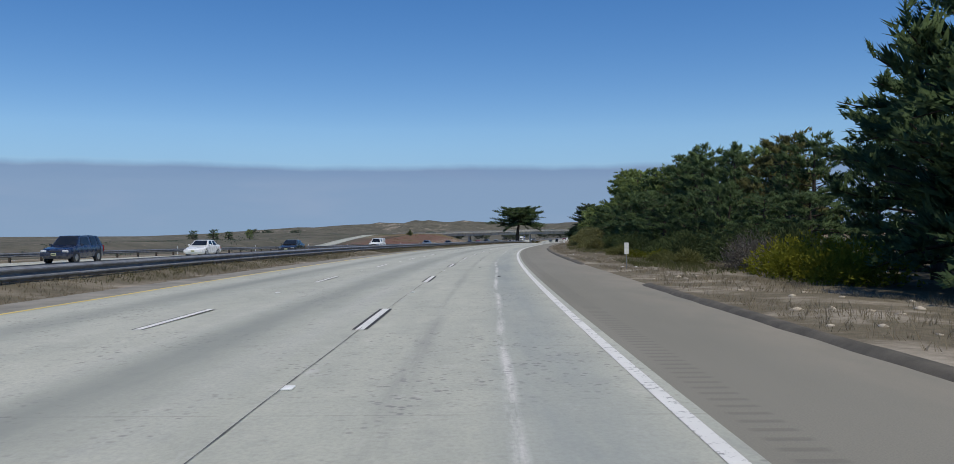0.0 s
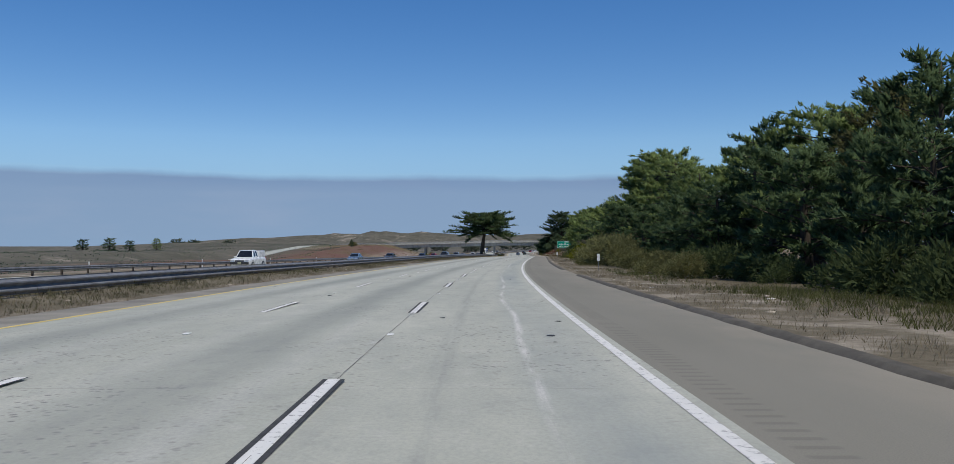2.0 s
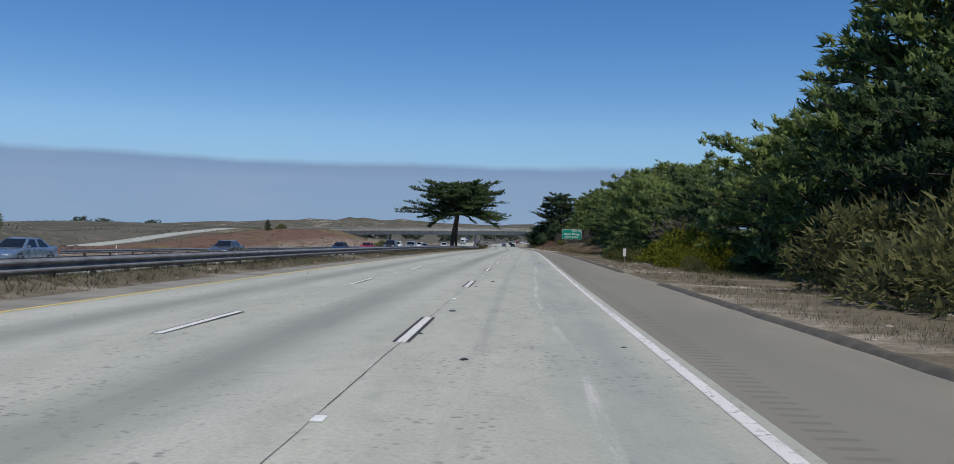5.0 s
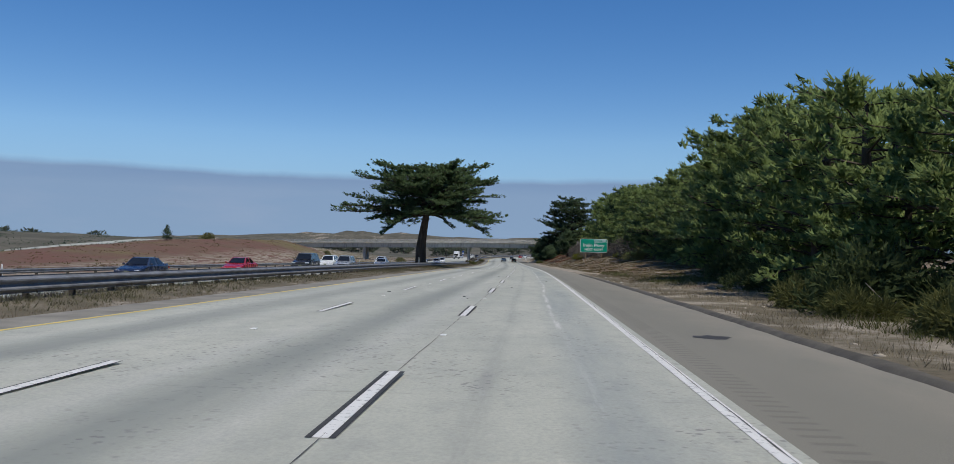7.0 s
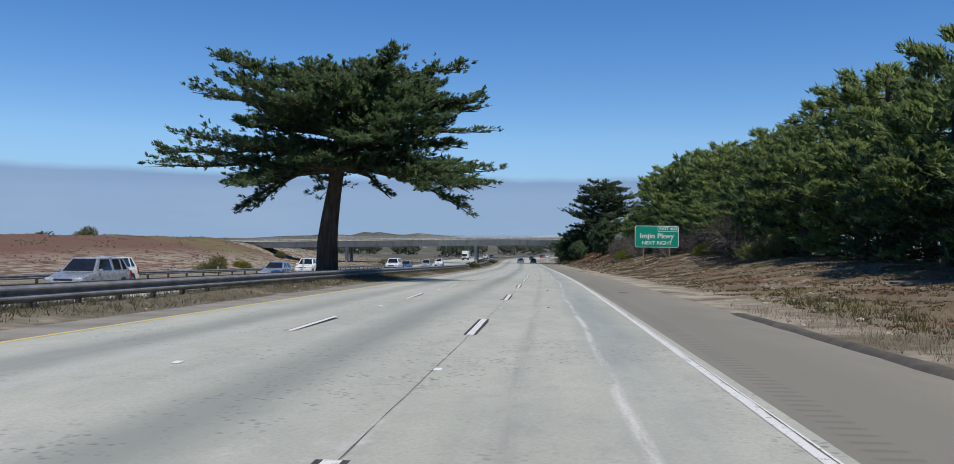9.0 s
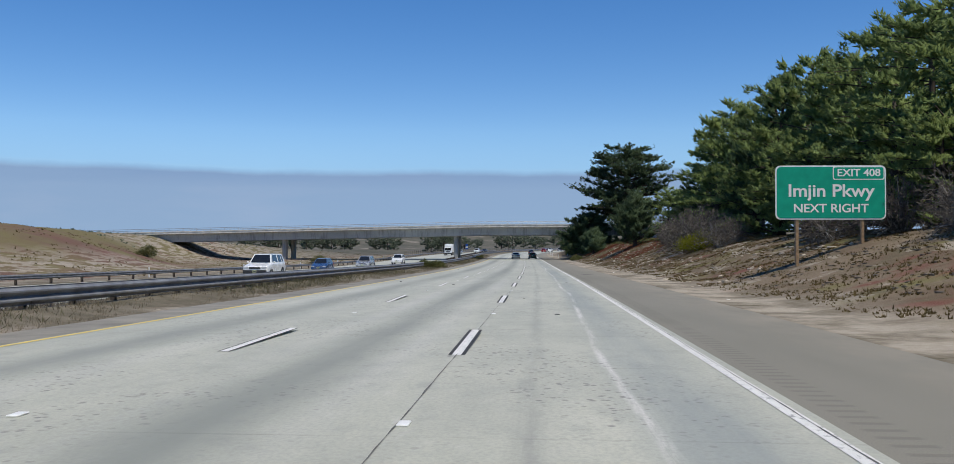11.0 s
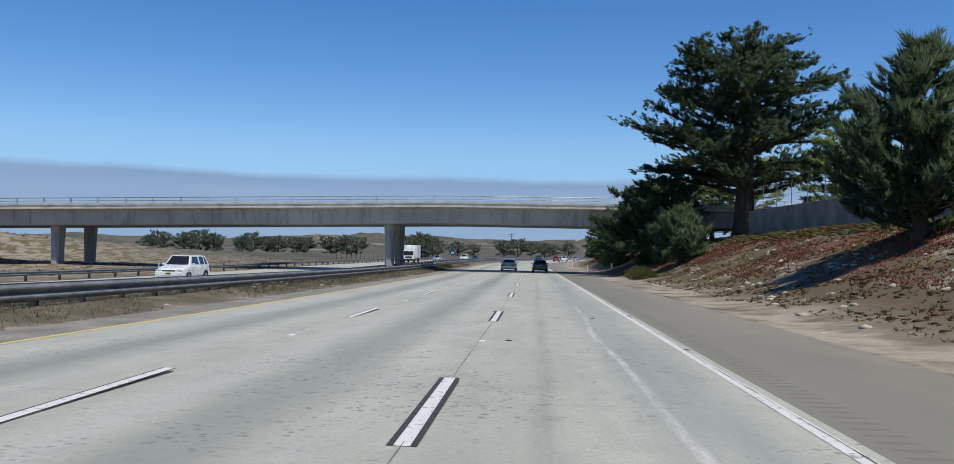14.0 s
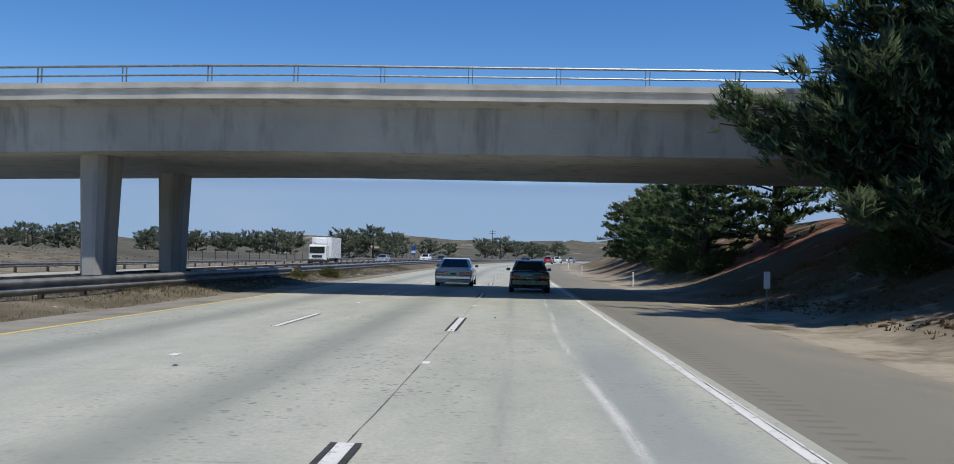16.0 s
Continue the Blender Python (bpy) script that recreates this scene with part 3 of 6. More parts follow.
g_s = spread([(-380, 40), (-40, 4), (0, 2.0), (640, 5), (900, 20), (2760, 120), (3100, 1)])
g_d = spread([(-4200, 400), (-1000, 60), (-400, 14), (-120, 2.5), (-60, 2.0), (-32, 0.9), (-28.3, 0.01), (-28.29, 4.3), (-15.3, 0.01), (-15.29, 0.1), (-15.19, 0.8), (-9.0, 0.05), (-8.95, 0.01), (-8.94, 7.0),
              (6.94, 0.01), (6.95, 0.05), (7.0, 0.6), (12, 1.0), (30, 5), (80, 30), (400, 200), (2000, 1)])
S_, D_ = np.meshgrid(g_s, g_d, indexing="ij")
Z_ = ground_height(S_, D_)
idx_ = np.arange(S_.size).reshape(S_.shape)
f_ = np.stack([idx_[:-1, :-1], idx_[:-1, 1:], idx_[1:, 1:], idx_[1:, :-1]], -1).reshape(-1, 4)
ground = part("ground", mesh_of("ground", at_np(S_.ravel(), D_.ravel(), Z_.ravel()), f_, np.stack([D_.ravel(), S_.ravel()], -1), True), MAT["ground"])
tagged(ground, "sandy verge, banks and scrub-covered dunes beside the highway", "ground", kind="structure")

road = strip("road", -7.56, 3.8, -380, 1500, 0.0, MAT["concrete_road"], 4.0, 0.2)
tagged(road, "pale worn concrete carriageway with three lanes", "road", kind="structure")
shoulder = strip("shoulder", 3.804, 6.9, -380, 1500, -0.006, MAT["asphalt"], 4.0, 0.2)
inner = strip("shoulder_inner", -8.9, -7.564, -380, 1500, -0.008, MAT["inner_asphalt"], 4.0, 0.2)
tagged(inner, "narrow sandy brown asphalt strip beside the median", "road", kind="structure")
tagged(shoulder, "brown-grey asphalt shoulder with milled rumble strip", "road", kind="structure")
road_far = strip("road_opposite", -28.2, -15.3, -380, 1500, lambda s: opp(s) - 0.01, MAT["concrete_road"], 4.0, 0.2)
tagged(road_far, "pale concrete carriageway of the oncoming traffic", "road", kind="structure")

edge = strip("edge_line", 3.52, 3.67, -60, 1200, 0.005, MAT["white_line"], 4.0)
tagged(edge, "solid white painted edge line beside the shoulder", "road marking", kind="structure")
yel = strip("median_line", -7.5, -7.38, -60, 1200, 0.005, MAT["yellow_line"], 4.0)
tagged(yel, "solid yellow painted line beside the median", "road marking", kind="structure")
for dd, mm, nm in ((-15.95, "white_line", "edge_line_opposite"), (-27.4, "white_line", "edge_line_opposite")):
    tagged(strip(nm, dd, dd + 0.12, -60, 1200, lambda s: opp(s) - 0.005, MAT[mm], 4.0), "solid painted line of the oncoming carriageway", "road marking", kind="structure")


def ragged_joint(name, label, d, half, s0, s1, seed):
    """A thin dark joint whose edges wander and open here and there."""
    rng = np.random.default_rng(seed)
    ss = np.arange(s0, s1, 0.35)
    mid = d + np.convolve(rng.normal(0, 0.012, len(ss)), np.ones(5) / 5, "same")
    w = half * np.clip(rng.normal(1.0, 0.5, len(ss)), 0.25, 2.6)
    v = np.stack([at_np(ss, mid - w, np.full(len(ss), 0.0075)), at_np(ss, mid + w, np.full(len(ss), 0.0075))], 1).reshape(-1, 3)
    k = np.arange(len(ss) - 1)[:, None] * 2
    ob = part(name, mesh_of(name, v, k + np.array([[0, 1, 3, 2]])), MAT["joint"])
    tagged(ob, label, "road joint", kind="structure")


ragged_joint("road_joint", "dark cracked lengthwise joint between concrete slabs", 0.0, 0.005, -20, 640, 1)
ragged_joint("edge_joint", "dark open joint beside the edge line", 3.635, 0.007, 180, 640, 2)


def quad(name, w, l, z=0.0):
    return mesh_of(name, [(-w / 2, 0, z), (w / 2, 0, z), (w / 2, l, z), (-w / 2, l, z)], [(0, 1, 2, 3)])


PERIOD, DASH, FIRST = 14.63, 3.85, -1.1
dash_me = quad("dash", 0.135, DASH)
dash_me.materials.append(MAT["white_line"])
black_me = quad("contrast_strip", 0.055, DASH)
black_me.materials.append(MAT["black_line"])
thin_me = quad("contrast_strip", 0.026, DASH)
thin_me.materials.append(MAT["black_line"])
bm_ = bmesh.new()
add_box(bm_, (0, 0, 0.009), (0.11, 0.2, 0.018), 0.006)
marker_me = from_bm("pavement_marker", bm_)
marker_me.materials.append(MAT["white_post"])
for dd in (0.0, -3.6):
    line = thing("lane_line", "broken white lane line with black contrast edges", "road marking", kind="structure")
    for k in range(-2, 62):
        s0 = FIRST + k * PERIOD + (0.15 if dd < -1 else 0.0)
        one = part("dash", dash_me, None, line, m=stand(s0, dd, 0.006))
        if s0 < 620:
            for o in ((-0.098, 0.098) if dd > -1 else (-0.083, 0.083)):
                part("contrast_strip", black_me if dd > -1 else thin_me, None, one, m=Matrix.Translation((o, 0, 0.0)))
            part("pavement_marker", marker_me, None, line, m=stand(s0 + DASH + (PERIOD - DASH) / 2, dd + 0.06, 0.001))

# asphalt dike along the shoulder, broken in places
def dike(s0, s1):
    prof = [(6.62, -0.02), (6.7, 0.05), (6.8, 0.075), (6.92, 0.06), (7.02, -0.08)]
    ss = np.arange(s0, s1 + 0.1, 1.5)
    S, K = np.meshgrid(ss, np.arange(len(prof)), indexing="ij")
    d = np.array([p[0] for p in prof])[K] + 0.03 * np.sin(S * 1.7 + K)
    z = np.array([p[1] for p in prof])[K] * (1 + 0.3 * np.sin(S * 0.9 + 2 * K))
    z[0, :] = -0.05
    z[-1, :] = -0.05
    ix = np.arange(S.size).reshape(S.shape)
    f = np.stack([ix[:-1, :-1], ix[:-1, 1:], ix[1:, 1:], ix[1:, :-1]], -1).reshape(-1, 4)
    ob = part("kerb", mesh_of("kerb", at_np(S.ravel(), d.ravel(), z.ravel()), f, None, True), MAT["dike"])
    tagged(ob, "low dark asphalt kerb along the shoulder's edge", "kerb", kind="structure")


for a, b in ((-60, 27), (45, 121), (134, 196), (206, 316)):
    dike(a, b)

sea = part("water", mesh_of("water", [(-4700, -1200, -15), (-250, -1200, -15), (-250, 4700, -15), (-4700, 4700, -15)], [(0, 1, 2, 3)]), None)
_n = Nodes("sea_water")
_w = _n.noise(0.02, 5.0, 0.6, (1, 0.4, 1))
_n.bump(_n.noise(0.15, 5.0, 0.6, (1, 0.5, 1)), 0.4, 1.0)
sea.data.materials.append(_n.out(_n.mix(_n.ramp(_w, 0.3, 0.7), (0.02, 0.05, 0.1), (0.03, 0.075, 0.14)), 0.45))
tagged(sea, "deep blue ocean behind the dunes", "sea", kind="structure")


def fog_bank():
    """The offshore bank of marine fog: a far self-lit ring with a soft, uneven top."""
    n = Nodes("fog_bank")
    n.t.nodes.remove(n.b)
    sep = n.node("ShaderNodeSeparateXYZ")
    n.link(n.coord, sep.inputs[0])
    z = sep.outputs[2]
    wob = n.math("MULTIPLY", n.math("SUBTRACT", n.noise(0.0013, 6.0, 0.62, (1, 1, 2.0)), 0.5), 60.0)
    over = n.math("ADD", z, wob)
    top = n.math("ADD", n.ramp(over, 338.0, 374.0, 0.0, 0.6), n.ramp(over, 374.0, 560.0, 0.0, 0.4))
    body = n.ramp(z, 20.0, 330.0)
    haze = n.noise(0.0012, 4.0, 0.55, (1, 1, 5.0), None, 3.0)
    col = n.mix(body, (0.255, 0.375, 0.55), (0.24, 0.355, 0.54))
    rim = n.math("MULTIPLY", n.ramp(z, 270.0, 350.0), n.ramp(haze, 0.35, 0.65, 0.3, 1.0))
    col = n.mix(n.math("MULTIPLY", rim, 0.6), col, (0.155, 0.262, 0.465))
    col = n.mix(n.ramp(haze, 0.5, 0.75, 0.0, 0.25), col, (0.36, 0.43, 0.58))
    # sky-blue veil above the top tones down the bright band of sky
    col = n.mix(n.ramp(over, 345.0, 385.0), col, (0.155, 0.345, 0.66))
    # the fog's daylight is put in as emission, the sun doesn't light it
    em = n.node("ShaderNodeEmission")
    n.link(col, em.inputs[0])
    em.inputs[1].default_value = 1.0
    tr = n.node("ShaderNodeBsdfTransparent")
    mx = n.node("ShaderNodeMixShader")
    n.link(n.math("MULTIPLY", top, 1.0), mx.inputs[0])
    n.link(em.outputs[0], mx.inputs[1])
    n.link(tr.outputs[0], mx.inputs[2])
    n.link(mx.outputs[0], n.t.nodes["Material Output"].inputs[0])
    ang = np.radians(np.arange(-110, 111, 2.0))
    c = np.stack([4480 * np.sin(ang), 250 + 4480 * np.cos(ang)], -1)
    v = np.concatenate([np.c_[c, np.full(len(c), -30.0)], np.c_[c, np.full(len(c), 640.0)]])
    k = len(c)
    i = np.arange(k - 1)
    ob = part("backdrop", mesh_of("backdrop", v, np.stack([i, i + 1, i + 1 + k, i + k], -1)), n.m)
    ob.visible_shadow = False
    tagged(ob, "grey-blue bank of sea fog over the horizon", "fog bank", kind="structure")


fog_bank()


# ---------------------------------------------------------------- the overpass
B0, B1 = 538.0, 551.0          # near and far side along the highway
BM = stand(538.0, 0.0)          # local x across the highway, y along it
BL, BR = -100.0, 46.0           # ends of the deck


def overpass():
    top = thing("overpass", "grey stained concrete road bridge over the highway", "bridge", m=BM)
    w = B1 - B0
    half = [(0.75, 6.72), (0.0, 6.86), (0.0, 7.0), (0.2, 7.03), (0.2, 7.24), (0.1, 7.27), (0.1, 7.47), (0.36, 7.47), (0.36, 7.1)]
    sec = half + [(w - y, z) for y, z in half[::-1]] + [(w - 1.0, 5.15), (1.0, 5.15)]

    def fall(x):
        return -0.022 * max(0.0, -8.0 - x)

    bm = bmesh.new()
    rings = []
    xs = np.linspace(BL, BR, 40)
    for x in xs:
        rings.append([bm.verts.new((x, y, z + fall(x))) for y, z in sec])
    k = len(sec)
    for a, b in zip(rings, rings[1:]):
        for i in range(k):
            f = bm.faces.new((a[i], b[i], b[(i + 1) % k], a[(i + 1) % k]))
            # parapet and ledge faces take the concrete lightened as if in sun
            f.material_index = 1 if min(sec[i][1], sec[(i + 1) % k][1]) > 6.8 else 0
    bm.faces.new(rings[0])
    bm.faces.new(rings[-1][::-1])
    bmesh.ops.recalc_face_normals(bm, faces=bm.faces)
    part("deck", bm, MAT["bridge"], top).data.materials.append(MAT["parapet"])
    # two-column bents, flared a little towards the top
    col = bmesh.new()
    rings = []
    for z, fx, fy in ((-1.2, 0.42, 0.8), (1.8, 0.43, 0.82), (5.3, 0.54, 0.9)):
        rings.append([col.verts.new((fx * cx, fy * cy, z)) for cx, cy in ((-1, -0.72), (-0.55, -1), (0.55, -1), (1, -0.72), (1, 0.72), (0.55, 1), (-0.55, 1), (-1, 0.72))])
    for a, b in zip(rings, rings[1:]):
        for i in range(8):
            col.faces.new((a[i], a[(i + 1) % 8], b[(i + 1) % 8], b[i]))
    col_me = from_bm("column", col)
    for x in (-14.6, -52.0):
        for y in (2.9, 10.2):
            part("column", col_me, MAT["bridge"], top, m=Matrix.Translation((x, y, fall(x))))
    # abutments
    for x0, x1 in ((-89.0, -84.0), (30.0, 35.0)):
        bm = bmesh.new()
        add_box(bm, ((x0 + x1) / 2, w / 2, 2.7 + fall(x0)), (x1 - x0, w - 1.2, 5.0), 0.05)
        part("abutment", bm, MAT["bridge"], top)
    for x0, x1, y in ((-108, -84.3, 0.4), (-108, -84.3, w - 0.4)):
        bm = bmesh.new()
        add_box(bm, ((x0 + x1) / 2, y, 4.5 + fall(x0)), (x1 - x0, 0.35, 4.4), 0.03)
        part("wing_wall", bm, MAT["bridge"], top)
    # railings: two pipes on paired posts
    for y in (0.2, w - 0.2):
        rail = thing("railing", "", "")
        rail.parent = top
        tagged(rail, "grey steel two-bar bridge railing")
        for z, r in ((7.72, 0.035), (8.05, 0.045)):
            bm = bmesh.new()
            add_tube(bm, [(x, y, z + fall(x)) for x in np.linspace(BL, BR, 40)], [r] * 40, 6)
            part("rail", bm, MAT["steel"], rail)
        pb = bmesh.new()
        for o in (-0.07, 0.07):
            add_box(pb, (o, 0, 0.31), (0.02, 0.09, 0.64), 0.006)
        pm = from_bm("rail_post", pb)
        pm.materials.append(MAT["steel"])
        for x in np.arange(BL + 2, BR - 1, 3.05):
            part("rail_post", pm, None, rail, m=Matrix.Translation((x, y, 7.45 + fall(x))))
    return top


overpass()


# ---------------------------------------------------------------- guard rails
def w_beam(s0, s1, d, low, high, face, label, spacing=1.9, deep=True):
    """Corrugated steel guard rail on timber posts. face: +1 bulges to the right."""
    rail = thing("guard_rail", label, "guard rail", kind="structure")
    prof = []
    for out, u in ((0.3, 0.0), (0.12, 0.03), (0.35, 0.1), (1.0, 0.22), (1.0, 0.3), (0.3, 0.44), (0.1, 0.5), (0.3, 0.56), (1.0, 0.7), (1.0, 0.78), (0.35, 0.9), (0.12, 0.97), (0.3, 1.0)):
        prof.append((out, low + (high - low) * u))
    ss = np.arange(s0, s1 + 0.1, 3.8)
    S, K = np.meshgrid(ss, np.arange(len(prof)), indexing="ij")
    dd = d + face * (0.12 if deep else 0.083) * np.array([p[0] for p in prof])[K]
    lift = (lambda q: opp(q)) if d < -14 else (lambda q: 0.0 * np.asarray(q, float))
    zz = np.array([p[1] for p in prof])[K] + lift(S)
    ix = np.arange(S.size).reshape(S.shape)
    f = np.stack([ix[:-1, :-1], ix[:-1, 1:], ix[1:, 1:], ix[1:, :-1]], -1).reshape(-1, 4)
    part("beam", mesh_of("beam", at_np(S.ravel(), dd.ravel(), zz.ravel()), f, None, False), MAT["galvanised"], rail)
    pb = bmesh.new()
    add_box(pb, (-face * 0.19, 0, (high - 0.55) / 2), (0.16, 0.1, high + 0.45), 0.012)
    pm = from_bm("post", pb)
    pm.materials.append(MAT["timber"])
    bb = bmesh.new()
    add_box(bb, (-face * 0.05, 0, (low + high) / 2 + 0.02), (0.1, 0.15, (high - low) * 0.75), 0.01)
    bk = from_bm("block", bb)
    bk.materials.append(MAT["timber"])
    for s in np.arange(s0 + 0.5, s1, spacing):
        p = part("post", pm, None, rail, m=stand(s, d, float(lift(s))))
        part("block", bk, None, p)
    return rail


w_beam(-40, 560, -11.15, 0.27, 0.73, 1, "weathered galvanised guard rail on timber posts in the median", 2.3)
w_beam(562, 900, -12.0, 0.27, 0.73, 1, "weathered galvanised guard rail along the median beyond the bridge", 6.0)
w_beam(520, 700, -15.0, 0.34, 0.72, -1, "galvanised guard rail facing the oncoming lanes at the bridge columns", 3.8, False)
w_beam(-40, 1000, -29.2, 0.3, 0.6, 1, "galvanised guard rail along the far side of the oncoming lanes", 3.8, False)


# ---------------------------------------------------------------- plants
def unit(v):
    return v / np.maximum(np.linalg.norm(v, axis=-1, keepdims=True), 1e-9)


def leaf_mesh(name, rng, centres, dirs, per, length, width, scatter, up, wild, flat=0.0, blunt=0.0):
    """Sprays of narrow leaf blades at centres, pointing roughly along dirs. flat: how far the blades lie level, as in a plate of foliage."""
    c = np.repeat(centres, per, 0) + rng.normal(0, scatter, (len(centres) * per, 3)) * np.array([1, 1, 1 - 0.55 * flat])
    g = unit(np.repeat(dirs, per, 0) + np.array([0, 0, up]) + rng.normal(0, wild, c.shape))
    side = unit(np.cross(g, rng.normal(0, 1, c.shape) * (1 - 0.5 * flat) + np.array([0, 0, 2.2 * flat])))
    ln = length * rng.uniform(0.6, 1.35, (len(c), 1))
    wd = width * rng.uniform(0.6, 1.4, (len(c), 1))
    fan = rng.uniform(0, 1, (len(c), 1)) < blunt
    low, high = np.where(fan, ln, -0.12 * ln), np.where(fan, -0.12 * ln, ln)
    v = np.stack([c + g * low - side * wd, c + g * low + side * wd, c + g * high], 1).reshape(-1, 3)
    return mesh_of(name, v, np.arange(len(c) * 3).reshape(-1, 3))


def limb_path(rng, z0, az, length, rise, curl, n=6):
    """Points of a limb from the trunk outwards, with its own wander."""
    t = np.linspace(0, 1, n)
    az_t = az + np.cumsum(rng.normal(0, 0.09, n))
    step = length / (n - 1)
    x = np.concatenate([[0], np.cumsum(np.cos(az_t[1:]) * step)])
    y = np.concatenate([[0], np.cumsum(np.sin(az_t[1:]) * step)])
    z = z0 + rise * length * t + curl * length * t ** 2 + np.concatenate([[0], np.cumsum(rng.normal(0, 0.02 * length, n - 1))])
    return np.stack([x, y, z], -1)


def pad_mesh(rng, c, e1, size, form, per, blade):
    """A crown of small foliage tufts, each a handful of narrow sprays that fan outwards and a little up."""
    e1 = unit(e1 + np.array([1e-4, 0, 0]))
    e2 = unit(np.cross(e1, np.array([0, 0, 1.0])))
    e3 = np.cross(e2, e1)
    n = len(c)
    u = unit(rng.normal(0, 1, (n * per, 3)) + np.array([0.3, 0, 0.2]))
    o = np.repeat(np.arange(n), per)
    w = u * np.array(form) * size[o][:, None] * rng.uniform(0.2, 1.0, (n * per, 1))
    b = c[o] + w[:, :1] * e1[o] + w[:, 1:2] * e2[o] + w[:, 2:] * e3[o]
    g = unit(u[:, :1] * e1[o] * 0.5 + u[:, 1:2] * e2[o] * 0.75 + u[:, 2:] * e3[o] * 0.3 + e1[o] * 0.8 + np.array([0, 0, 0.28]) + rng.normal(0, 0.28, b.shape))
    side = unit(np.cross(g, rng.normal(0, 0.55, b.shape) + np.array([0, 0, 1.0])))
    ln = size[o][:, None] * blade[0] * rng.uniform(0.5, 1.4, (n * per, 1))
    wd = size[o][:, None] * blade[1] * rng.uniform(0.6, 1.4, (n * per, 1))
    v = np.stack([b - g * ln * 0.35 - side * wd, b - g * ln * 0.35 + side * wd, b + g * ln * 0.75], 1).reshape(-1, 3)
    faces = np.arange(len(v)).reshape(-1, 3)
    # foliage is shaded as soft masses: normals lean outwards from the tuft, from the tree and up
    owner = np.repeat(o, 3)
    axis = c[owner] - c.mean(0)
    axis[:, 2] = 0.0
    soft = unit(0.8 * unit(v - c[owner]) + 0.4 * unit(axis) + np.array([0, 0, 0.6]))
    q = v[faces]
    turned = (np.cross(q[:, 1] - q[:, 0], q[:, 2] - q[:, 0]) * soft[faces].sum(1)).sum(1) < 0
    faces[turned] = faces[turned][:, ::-1]
    me = mesh_of("crown", v, faces, None, True)
    me.normals_split_custom_set_from_vertices(soft.tolist())
    return me


#  how far the side sprays fan out, thickness of a foliage layer, shape of a tuft, how steeply sprays rise
HABIT = {"tiered": (0.42, 0.08, (1.2, 1.0, 0.7), 0.1), "broad": (0.44, 0.09, (1.25, 1.0, 0.65), 0.12), "dome": (0.42, 0.16, (1.2, 1.0, 0.7), 0.18), "rough": (0.4, 0.15, (1.3, 0.95, 0.75), 0.3), "cone": (0.3, 0.12, (1.7, 0.7, 0.6), 0.35)}


